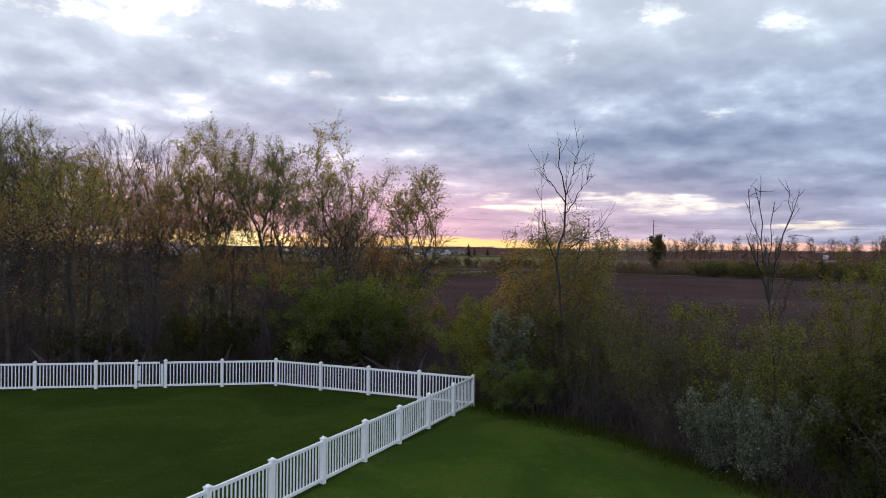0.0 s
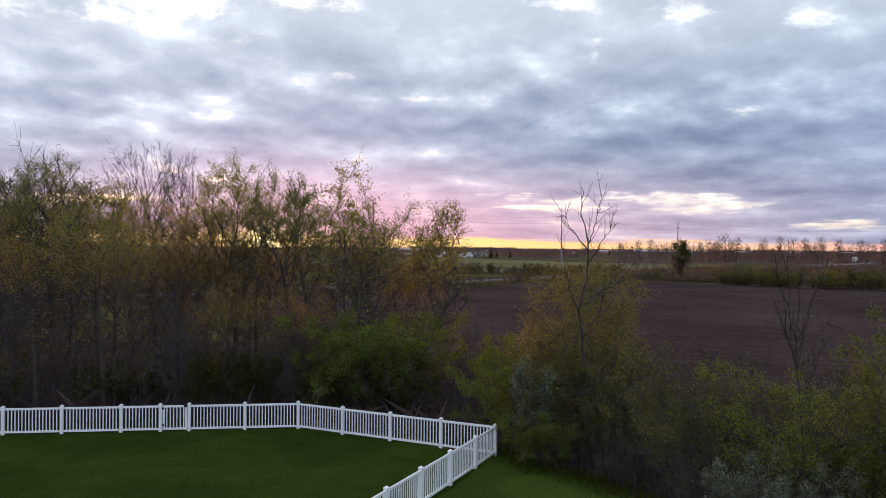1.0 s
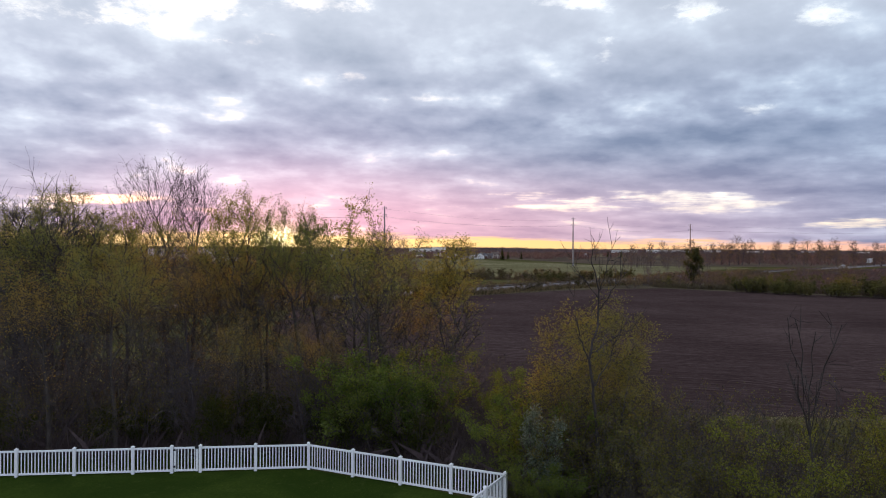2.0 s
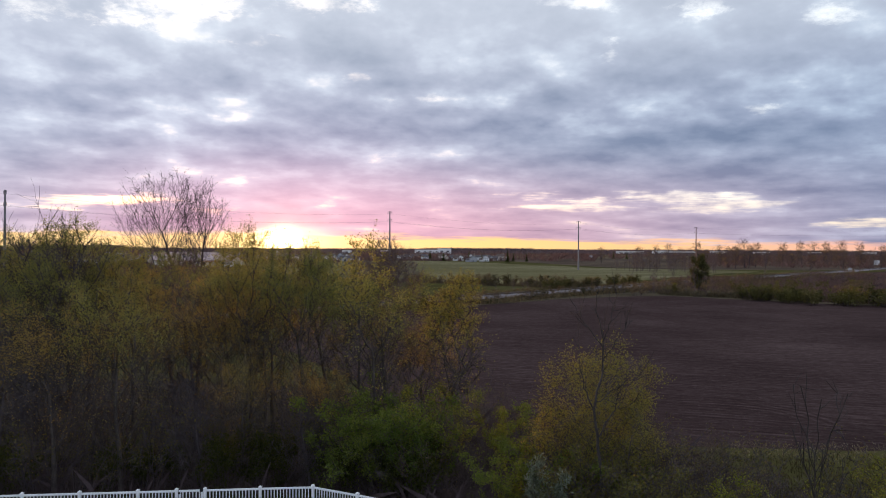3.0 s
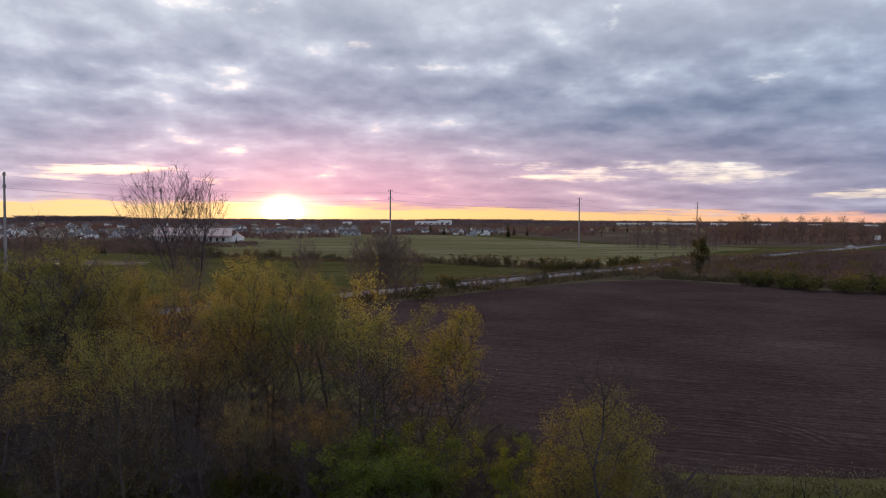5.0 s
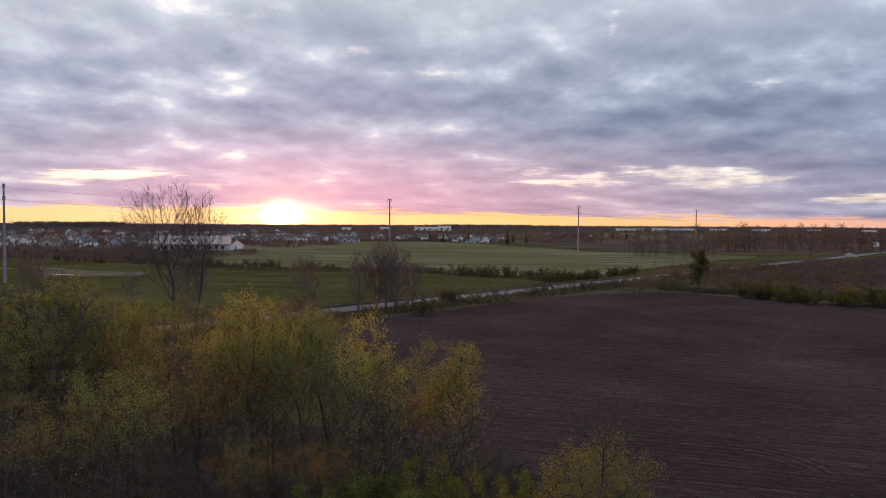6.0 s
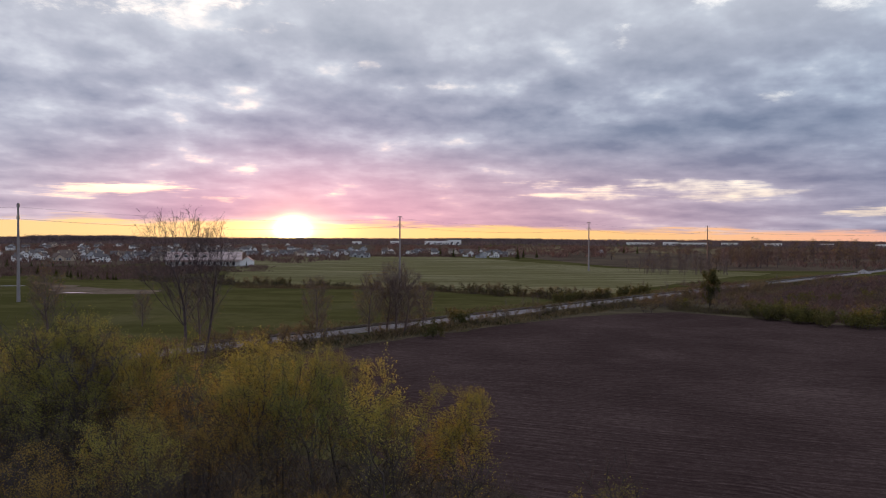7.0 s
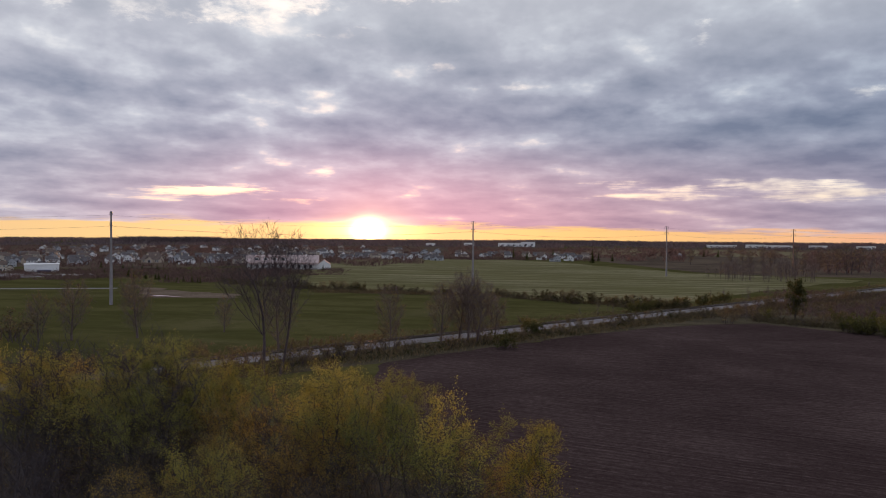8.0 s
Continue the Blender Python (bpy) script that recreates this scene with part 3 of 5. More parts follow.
def grow(rng, height, stems=1, fork=0.0, girth=0.13, reach=0.42, clear=0.15, limbs=6, twigs=5, sprays=3, tilt=0.06, wobble=0.10, rise=0.10, angle=0.85, sag=0.0, foot=0.1, taper=0.5, twig_r=0.006):
    """The limbs of a tree or shrub as crooked lines with radii, and the lines that carry leaves.
    Its stems rise from the ground or, where fork is given, from a trunk that forks at that share of the height."""
    lines, bearers = [], []
    trunk = None
    if fork:
        trunk = path_from(rng, np.array((0, 0, -0.15)), np.array((rng.normal(0, tilt * 0.25), rng.normal(0, tilt * 0.25), 1.0)), height * fork, 7, wobble * 0.5, 0.03)
        lines.append((trunk, girth, girth * 0.62, 7))
    for i in range(stems):
        a, lean = 2.4 * i + rng.uniform(-0.5, 0.5), tilt * rng.uniform(0.25, 1.3)
        if fork:
            start, _ = along(trunk, rng.uniform(0.72, 1.0) if i else 1.0)
            tall, thick = (height - start[2]) * rng.uniform(0.72, 1.0), girth * rng.uniform(0.4, 0.6)
        else:
            start, tall, thick = np.array((foot * math.cos(a), foot * math.sin(a), -0.1)), height * rng.uniform(0.7, 1.0), girth
        stem = path_from(rng, start, np.array((math.cos(a) * lean, math.sin(a) * lean, 1.0)), tall * (1 + 0.3 * lean), 8, wobble * 0.8, 0.02)
        lines.append((stem, thick, thick * 0.12, 5 if thick > 0.05 else 4))
        for k in range(limbs):
            t = clear + (0.98 - clear) * ((k + rng.uniform(0.1, 0.9)) / limbs)
            p, d = along(stem, t)
            size = height * reach * (1.0 - taper * (t - clear) / (1 - clear)) * rng.uniform(0.65, 1.15)
            limb = path_from(rng, p, swing(rng, d, angle * rng.uniform(0.7, 1.2)), size, 4, wobble, rise)
            r = max(thick * (1 - 0.85 * t) * 0.5, 0.010)
            lines.append((limb, r, r * 0.25, 3))
            bearers.append(limb[2:])
            for _ in range(twigs):
                q, e = along(limb, rng.uniform(0.2, 1.0))
                twig = path_from(rng, q, swing(rng, e, rng.uniform(0.35, 0.95)), size * rng.uniform(0.28, 0.5), 2, wobble * 1.2, rise - sag)
                lines.append((twig, max(r * 0.35, twig_r * 1.2), twig_r * 0.8, 2))
                bearers.append(twig)
                for _ in range(sprays):
                    s, g = along(twig, rng.uniform(0.2, 1.0))
                    spray = path_from(rng, s, swing(rng, g, rng.uniform(0.3, 0.9)), size * rng.uniform(0.12, 0.28), 1, 0.0, rise - sag * 2)
                    lines.append((spray, twig_r, twig_r * 0.5, 2))
                    bearers.append(spray)
    return lines, bearers


def grow_crown(rng, height, crown=(0.62, 0.38, 0.21), tips=190, sprays=8, spray=0.75, girth=0.010, clear=0.3, wobble=0.05, lean=0.0, toward=None, sag=0.0, lobes=0.5, steep=0.7, bow=0.07, straight=0.35, stem=0.72):
    """A tree whose limbs reach out to fill a lobed crown. crown: the height of its middle, its half height and its half width, as shares of the height."""
    mid, half, wide = (height * c for c in crown)
    a = rng.uniform(0, 2 * math.pi) if toward is None else toward
    trunk = path_from(rng, np.array((0, 0, -0.15)), np.array((lean * math.cos(a), lean * math.sin(a), 1.0)), height * stem, 14, wobble, 0.02)
    nodes = [(p, i - 1) for i, p in enumerate(trunk)]
    place = np.zeros((len(trunk) + tips * 14, 3))
    place[: len(trunk)] = trunk
    count = len(trunk)
    first = int(len(trunk) * clear)
    trail = np.zeros(len(place))
    trail[: len(trunk)] = 0.35 * np.maximum(trunk[:, 2] - trunk[first, 2], 0)
    centre = np.array((trunk[-1, 0] * 0.7, trunk[-1, 1] * 0.7, mid))
    spots = []
    while len(spots) < tips:
        d = unit(rng.normal(0, 1, 3))
        r = rng.uniform(0.05, 1.0) ** 0.36 * (1 + lobes * noise.noise(Vector(d) * 1.7 + Vector((height, tips, 3))))
        spots.append(centre + d * r * np.array((wide, wide, half)))
    spots.sort(key=lambda p: np.linalg.norm(p - trunk[first]))
    paths, parents = [], [i - 1 for i in range(len(trunk))]
    for spot in spots:
        gap = place[first:count] - spot
        cost = np.linalg.norm(gap, axis=1) + 1.8 * np.maximum(0, gap[:, 2] + steep * np.linalg.norm(gap[:, :2], axis=1) + 0.15) + straight * trail[first:count]
        j = first + int(cost.argmin())
        start, span = place[j], spot - place[j]
        steps = min(12, max(2, int(np.linalg.norm(span) / 0.5)))
        side = np.cross(span, rng.normal(0, 1, 3)) * bow
        keep, last = [j], j
        for k in range(1, steps + 1):
            t = k / steps
            p = start + span * t + (side + np.array((0, 0, -0.10 * np.linalg.norm(span[:2])))) * math.sin(math.pi * t) + rng.normal(0, 0.03, 3)
            place[count] = p
            trail[count] = trail[last] + np.linalg.norm(p - place[last])
            parents.append(last)
            last = count
            keep.append(count)
            count += 1
        paths.append(keep)
    load = np.zeros(count)
    for keep in paths:
        load[keep[-1]] += 1
    for i in range(count - 1, 0, -1):
        if parents[i] >= 0:
            load[parents[i]] += load[i]
    radius = girth * np.maximum(load, 0.6) ** 0.46
    lines, bearers = [], []
    lines.append((trunk, radius[0] * 1.15, radius[len(trunk) - 1], 7))
    for keep in paths:
        pts, r0, r1 = place[keep], radius[keep[1]], radius[keep[-1]]
        lines.append((pts, r0, r1 * 0.8, 5 if r0 > 0.045 else 3 if r0 > 0.016 else 2))
        bearers.append(pts[len(pts) // 2:])
        out = unit(pts[-1] - centre)
        for _ in range(sprays):
            p, d = along(pts, rng.uniform(0.45, 1.0))
            s = path_from(rng, p, d * 0.5 + out * 0.4 + rng.normal(0, 0.75, 3), spray * rng.uniform(0.5, 1.3), 2, 0.15, 0.05 - sag)
            lines.append((s, girth * 0.75, girth * 0.35, 2))
            bearers.append(s)
    return lines, bearers


def tubes(name, lines, mat, thick=1.0):
    verts, faces = [], []
    for pts, r0, r1, sides in lines:
        base, last = len(verts), len(pts) - 1
        lead = unit(pts[-1] - pts[0])
        u = unit(np.cross(lead, (math.sin(57 * pts[0][0] + 31 * pts[0][2]), 0.87, math.cos(43 * pts[0][1]))))
        v = np.cross(lead, u)
        if sides == 2:
            # hair-thin twigs are flat slips
            for k, p in enumerate(pts):
                r = (r0 + (r1 - r0) * k / last) * thick * 1.3
                verts += [tuple(p + r * u), tuple(p - r * u)]
            faces += [(base + 2 * k, base + 2 * k + 1, base + 2 * k + 3, base + 2 * k + 2) for k in range(last)]
            continue
        for k, p in enumerate(pts):
            r = (r0 + (r1 - r0) * k / last) * thick
            verts += [tuple(p + r * (math.cos(2 * math.pi * s / sides) * u + math.sin(2 * math.pi * s / sides) * v)) for s in range(sides)]
        for k in range(last):
            for s in range(sides):
                a, b = base + k * sides + s, base + k * sides + (s + 1) % sides
                faces.append((a, b, b + sides, a + sides))
    return mesh_of(name, verts, faces, mat, True)


def leaves(rng, name, bearers, mat, each, length=0.14, width=0.5, spread=0.10, slim=False, shade=0.06):
    """Many small folded leaves along the lines that bear them."""
    spots, lead = [], []
    for pts in bearers:
        for _ in range(rng.poisson(each)):
            p, d = along(pts, rng.uniform(0.1, 1.0) ** 0.6)
            spots.append(p)
            lead.append(d)
    if not spots:
        spots, lead = [np.zeros(3)], [np.array((0, 0, 1.0))]
    p = np.array(spots) + rng.normal(0, spread, (len(spots), 3))
    if slim:
        # the lower, shaded half of a crown keeps fewer leaves
        top = p[:, 2].max()
        keep = rng.uniform(0, 1, len(p)) < np.clip((p[:, 2] / top - 0.56) * 4.5, shade if top > 6 else 1.0, 1.0)
        p, lead = p[keep], np.array(lead)[keep]
    count = len(p)
    a = np.array(lead) * 0.3 + rng.normal(0, 0.7, (count, 3)) - np.array((0, 0, 0.2))
    a /= np.linalg.norm(a, axis=1, keepdims=True)
    b = np.cross(a, rng.normal(0, 1, (count, 3)))
    b /= np.linalg.norm(b, axis=1, keepdims=True) + 1e-9
    c = np.cross(a, b)
    size = length * rng.uniform(0.6, 1.3, (count, 1))
    tip, left, right = p + a * size, p + a * size * 0.45 + b * size * width * 0.5 + c * size * 0.10, p + a * size * 0.45 - b * size * width * 0.5 + c * size * 0.10
    verts = np.stack([right, tip, left] if slim else [p, right, tip, left], 1).reshape(-1, 3)
    k = 3 if slim else 4
    me = bpy.data.meshes.new(name)
    me.vertices.add(k * count)
    me.vertices.foreach_set("co", verts.astype(np.float32).ravel())
    me.loops.add(k * count)
    me.loops.foreach_set("vertex_index", np.arange(k * count, dtype=np.int32))
    me.polygons.add(count)
    me.polygons.foreach_set("loop_start", np.arange(0, k * count, k, dtype=np.int32))
    me.update(calc_edges=True)
    me.materials.append(mat)
    return me


def plant(name, label, category, group, seed, wood, leaf, each=0.0, leaf_size=0.14, leaf_width=0.5, leaf_spread=0.10, thick=1.0, slim=False, shade=0.06, **shape):
    rng = np.random.default_rng(seed)
    lines, bearers = grow_crown(rng, **shape) if "tips" in shape else grow(rng, **shape)
    ob = thing(name, label, category, group)
    bare = each == 0 and len(lines) > 300
    stout = [w for w in lines if w[3] > 3] if bare else lines
    held("trunk", tubes("trunk", stout, wood, thick), ob)
    if bare:
        held("crown", tubes("crown", [w for w in lines if w[3] <= 3], wood, thick), ob, "leafless twigs")
    if each:
        held("crown", leaves(rng, "crown", bearers, leaf, each, leaf_size, leaf_width, leaf_spread, slim, shade), ob)
    return ob


def set_out(model, rng, spots, low=0.85, high=1.15):
    """Stands a model at the first spot and copies of it at the others: x, y and height factor."""
    for i, (x, y, f) in enumerate(spots):
        m = Matrix.Translation((x, y, 0)) @ Matrix.Rotation(rng.uniform(0, 2 * math.pi), 4, "Z")
        f *= rng.uniform(low, high)
        if i == 0:
            first = (m, f)
        else:
            copy = copy_thing(model, m)
            copy.scale = (f * rng.uniform(0.9, 1.1), f * rng.uniform(0.9, 1.1), f)
    model.matrix_basis = first[0]
    model.scale = (first[1],) * 3


RNG = np.random.default_rng(5)
WOODS = "trees of the thicket"

# tall young trees, thinly leaved, in the belt behind the fence
BRANCHING = dict(girth=0.0125, clear=0.3, stem=0.58, steep=1.0, straight=0.5, bow=0.06)
tree_a = plant("olive_tree", "young tree with thin olive spring leaves in a thicket", "tree", WOODS, 11, BARK, LEAF_OLIVE, 26.0, 0.09, 0.8, leaf_spread=0.11, slim=True, height=12.6, tips=160, sprays=7, spray=0.75, crown=(0.71, 0.28, 0.21), lobes=0.5, **BRANCHING)
set_out(tree_a, RNG, [(-14.1, 44.5, 1.05), (-9.5, 41.8, 1.01), (-23.2, 46.5, 1.02), (-10.5, 50.0, 0.95), (-27.5, 47.6, 1.1), (-31.0, 50.0, 1.04), (-35.5, 46.0, 1.06), (-44.0, 48.0, 1.02)], 0.98, 1.02)
tree_b = plant("spreading_tree", "spreading young tree with yellowing olive leaves", "tree", WOODS, 12, BARK, LEAF_OLIVE, 21.0, 0.09, 0.8, leaf_spread=0.11, slim=True, height=12.4, tips=170, sprays=7, spray=0.8, crown=(0.62, 0.37, 0.26), lobes=0.5, **BRANCHING)
set_out(tree_b, RNG, [(-14.9, 47.7, 1.02), (-21.2, 50.2, 1.04), (-5.6, 42.3, 0.92), (-17.3, 35.4, 0.88), (-38.0, 44.0, 1.08), (-31.5, 44.5, 1.05), (-26.5, 42.5, 0.95), (-50.0, 52.0, 0.97)], 0.98, 1.02)
tree_c = plant("rusty_tree", "young tree with rusty budding leaves in a thicket", "tree", WOODS, 13, BARK, LEAF_RUST, 21.0, 0.088, 0.8, leaf_spread=0.11, slim=True, height=11.0, tips=155, sprays=7, spray=0.8, crown=(0.60, 0.38, 0.26), lobes=0.5, **BRANCHING)
set_out(tree_c, RNG, [(-22.2, 45.7, 1.03), (-14.5, 41.7, 0.93), (-7.6, 44.5, 0.95), (-20.3, 34.8, 0.90), (-12.2, 37.5, 0.62), (-18.5, 47.0, 1.02), (-8.2, 38.5, 0.60), (-18.5, 41.0, 0.90), (-28.0, 51.0, 1.12), (-41.0, 53.0, 1.10), (-34.5, 51.5, 1.15), (-13.2, 46.8, 0.98), (-3.8, 45.0, 0.75), (-15.0, 50.5, 1.0)], 0.97, 1.03)
tree_d = plant("twiggy_tree", "bare grey-brown twiggy tree in a thicket", "tree", WOODS, 14, GREY_TWIG, LEAF_BROWN, 0.15, 0.09, height=11.0, tips=190, sprays=8, spray=0.9, crown=(0.56, 0.43, 0.23), lobes=0.6, **BRANCHING)
set_out(tree_d, RNG, [(-17.2, 44.0, 0.98), (-26.5, 45.0, 1.25), (-30.3, 47.5, 1.40), (-33.5, 45.5, 1.36), (-28.4, 50.0, 1.30), (-34.0, 41.0, 1.15), (-24.0, 40.0, 0.62), (-8.5, 36.8, 0.52), (-13.6, 36.0, 0.55), (-20.0, 37.5, 0.55), (-31.0, 36.5, 0.70), (-10.0, 46.0, 0.55), (-37.5, 48.5, 1.22), (-15.5, 37.8, 0.55), (-29.5, 38.5, 0.9), (-24.8, 37.0, 0.7)], 0.96, 1.04)
tree_g = plant("open_tree", "tall young tree with an open crown of sparse leaves", "tree", WOODS, 21, BARK, LEAF_OLIVE, 21.0, 0.125, 0.8, leaf_spread=0.12, slim=True, height=12.6, tips=95, sprays=6, spray=0.8, crown=(0.68, 0.31, 0.17), lobes=0.7, **BRANCHING)
set_out(tree_g, RNG, [(-5.6, 38.7, 0.96)], 1.0, 1.0)
tree_e = plant("yellow_tree", "leaning young tree with yellow-green leaves", "tree", WOODS, 15, BARK, LEAF_YELLOW, 19.0, 0.10, 0.8, leaf_spread=0.11, slim=True, height=10.7, tips=140, crown=(0.66, 0.33, 0.155), lean=0.42, toward=0.1, lobes=0.6, **BRANCHING)
tree_e.matrix_basis = Matrix.Translation((-3.2, 41.0, 0))
tree_f = plant("willow", "drooping willow with thin golden leaves", "tree", WOODS, 16, BARK, LEAF_GOLD, 22.0, 0.09, 0.7, leaf_spread=0.12, slim=True, shade=0.85, height=8.0, tips=220, sprays=9, spray=0.8, crown=(0.55, 0.42, 0.31), sag=1.6, lobes=0.6, clear=0.15)
set_out(tree_f, RNG, [(5.2, 33.2, 1.05)], 1.0, 1.0)
big_bare = plant("bare_tree", "large leafless tree with a broad vase-shaped crown", "tree", "bare trees", 19, RED_TWIG, LEAF_BROWN, 0.0, height=23.6, tips=420, sprays=6, spray=1.15, crown=(0.73, 0.28, 0.30), girth=0.015, clear=0.42, lobes=0.25, steep=1.5, bow=0.04, straight=0.75, stem=0.62)
big_bare.matrix_basis = Matrix.Translation((-45.4, 104.0, 0))
bare_mate = plant("bare_tree", "leafless tree leaning out beside a larger bare one", "tree", "bare trees", 24, RED_TWIG, LEAF_BROWN, 0.0, height=22.4, tips=240, sprays=6, spray=1.15, crown=(0.72, 0.28, 0.18), girth=0.015, clear=0.45, lobes=0.3, steep=1.5, bow=0.04, straight=0.75, stem=0.62, lean=0.18, toward=0.2)
bare_mate.matrix_basis = Matrix.Translation((-43.2, 105.0, 0))


def dead_tree():
    """A dead tree: a bent trunk that forks high up, with a few crooked arms and short twigs."""
    rng = np.random.default_rng(27)
    arms = [
        ([(0.25, -0.1), (0.05, 3.6), (-0.32, 6.0), (0.1, 7.3), (0.1, 8.6), (-0.15, 9.7), (-0.2, 10.8)], 0.088),
        ([(0.1, 8.5), (0.38, 9.5), (0.6, 10.5)], 0.03),
        ([(0.1, 8.3), (-0.4, 9.0), (-0.75, 9.4), (-1.0, 10.0)], 0.032),
        ([(-0.3, 6.1), (0.4, 6.5), (1.0, 6.9), (1.6, 7.4)], 0.036),
        ([(-0.32, 5.9), (-0.7, 6.8), (-0.85, 7.7), (-0.9, 8.4)], 0.042),
        ([(0.1, 7.8), (0.65, 8.7), (1.1, 9.4)], 0.035),
        ([(-0.1, 4.9), (0.6, 5.8), (0.75, 6.6), (1.2, 7.6)], 0.038),
    ]
    lines = []
    for outline, r in arms:
        pts = np.array([(x, 0.35 * math.sin(3 * x + z), z) for x, z in outline])
        t = np.linspace(0, len(pts) - 1, 4 * len(pts))
        pts = np.array([along(pts, k / (len(pts) - 1))[0] for k in t])
        pts[1:] += rng.normal(0, 0.03, (len(pts) - 1, 3))
        lines.append((pts, r * 0.78, r * 0.12, 6))
        for _ in range(7 if r < 0.08 else 10):
            p, d = along(pts, rng.uniform(0.5 if r > 0.08 else 0.25, 1.0))
            twig = path_from(rng, p, swing(rng, d, rng.uniform(0.4, 0.9)), rng.uniform(0.4, 1.3), 4, 0.12, 0.5)
            lines.append((twig, 0.013, 0.005, 3))
            q, e = along(twig, 0.5)
            lines.append((path_from(rng, q, swing(rng, e, 0.7), 0.35, 2, 0.15, 0.4), 0.009, 0.005, 3))
    ob = thing("dead_tree", "dead leafless tree with forked dark limbs", "tree", WOODS, at=Matrix.Translation((4.75, 30.2, 0)))
    held("trunk", tubes("trunk", lines, DARK_BARK), ob)


dead_tree()
snag = plant("dead_sapling", "dead grey sapling with upright bare branches", "tree", WOODS, 18, DARK_BARK, LEAF_BROWN, 0.0, height=8.6, tips=30, sprays=4, spray=0.5, crown=(0.76, 0.24, 0.10), girth=0.0085, clear=0.4, lobes=0.3, steep=2.4, straight=0.8, bow=0.03, stem=0.7)
set_out(snag, RNG, [(9.9, 22.3, 1.06)], 1.0, 1.0)

# undergrowth of the belt and of the thicket beside the lawn
BUSH = "shrubs of the thicket"
SHAPES = dict(foot=0.45, clear=0.12, tilt=0.42, angle=0.65, girth=0.025, rise=0.08, wobble=0.14)
shrub_grey = plant("grey_shrub", "leafless grey-brown twiggy shrub", "shrub", BUSH, 31, GREY_TWIG, LEAF_BRUSH, 1.2, 0.08, 0.8, slim=True, height=4.0, stems=8, limbs=6, twigs=4, sprays=3, reach=0.34, **SHAPES)
shrub_olive = plant("olive_shrub", "brushy shrub with sparse olive leaves", "shrub", BUSH, 32, GREY_TWIG, LEAF_BRUSH, 5.0, 0.09, 0.8, slim=True, height=4.2, stems=6, limbs=6, twigs=5, sprays=3, reach=0.34, **SHAPES)
shrub_green = plant("green_shrub", "leafy bright green shrub", "shrub", BUSH, 33, BARK, LEAF_GREEN, 8.0, 0.11, 0.8, slim=True, height=4.0, stems=7, limbs=6, twigs=6, sprays=3, reach=0.34, **SHAPES)
# the dark leaf colour stands in for shade low in the thicket
shrub_deep = plant("dark_shrub", "dark green low shrub added to deepen the thicket's shade", "shrub", BUSH, 34, BARK, LEAF_DEEP, 9.0, 0.12, 0.8, slim=True, height=3.0, stems=7, limbs=5, twigs=5, sprays=2, reach=0.42, **SHAPES)
shrub_lime = plant("lime_shrub", "shrub with yellow-green spring leaves", "shrub", BUSH, 35, BARK, LEAF_LIME, 9.0, 0.075, 0.8, slim=True, height=4.4, stems=7, limbs=6, twigs=6, sprays=3, reach=0.31, **SHAPES)
shrub_red = plant("brown_shrub", "leafless red-brown twiggy shrub", "shrub", BUSH, 36, RED_TWIG, LEAF_BROWN, 0.5, 0.09, height=4.4, stems=8, limbs=6, twigs=4, sprays=3, reach=0.33, **SHAPES)
tall_shrub = plant("tall_shrub", "tall shrub with upright olive-yellow shoots", "shrub", BUSH, 39, GREY_TWIG, LEAF_LIME, 8.0, 0.07, 0.8, slim=True, shade=1.0, height=7.0, stems=8, foot=0.5, limbs=8, twigs=6, sprays=3, reach=0.16, clear=0.2, tilt=0.22, angle=0.6, girth=0.03, rise=0.12, wobble=0.12)
set_out(tall_shrub, RNG, [(13.5, 24.9, 1.0), (15.6, 25.6, 0.8)], 1.0, 1.0)
silver = plant("silver_bush", "rounded silver-leaved bush at the lawn edge", "shrub", "silver bushes", 37, GREY_TWIG, LEAF_SILVER, 8.0, 0.11, 0.34, height=2.1, stems=20, foot=1.0, limbs=5, twigs=6, sprays=4, reach=0.34, clear=0.08, tilt=0.65, angle=0.6, girth=0.02, rise=0.1)
slim_silver = plant("silver_sapling", "slim upright silver-leaved sapling", "shrub", "silver bushes", 38, GREY_TWIG, LEAF_SILVER, 11.0, 0.13, 0.34, height=3.5, stems=4, foot=0.15, limbs=6, twigs=4, sprays=2, reach=0.16, clear=0.2, tilt=0.18, angle=0.6, girth=0.03, rise=0.15)


def scatter(rng, count, x0, x1, near, far, size0, size1):
    """Spots between two lines of the plan."""
    spots = []
    for i in range(count):
        x = x0 + (x1 - x0) * (i + rng.uniform(0, 1)) / count
        y = near(x) + (far(x) - near(x)) * rng.uniform(0, 1)
        spots.append((x, y, rng.uniform(size0, size1)))
    return spots


def lawn_edge(x):
    """The front of the thicket: along the fence, then back past the lawn."""
    if x < -7.7:
        return 34.9 + (x + 7.7) * 0.17 + 0.9
    if x < 1.3:
        return 34.9 - (x + 7.7) * 0.42 + 0.9
    return 31.0 - (x - 1.3) * 1.08 if x < 6 else max(15.0, 25.9 - (x - 6) * 2.0)


def belt_back(x):
    return 46.0 if x > -12 else 56.0


def thicket_back(x):
    return 37.0 - max(0, x - 8) * 0.7


def clear_of(spots, keep):
    """Leaves out the spots that would crowd a thing: its place and the room that it wants."""
    return [s for s in spots if all(math.hypot(s[0] - x, s[1] - y) > r for x, y, r in keep)]


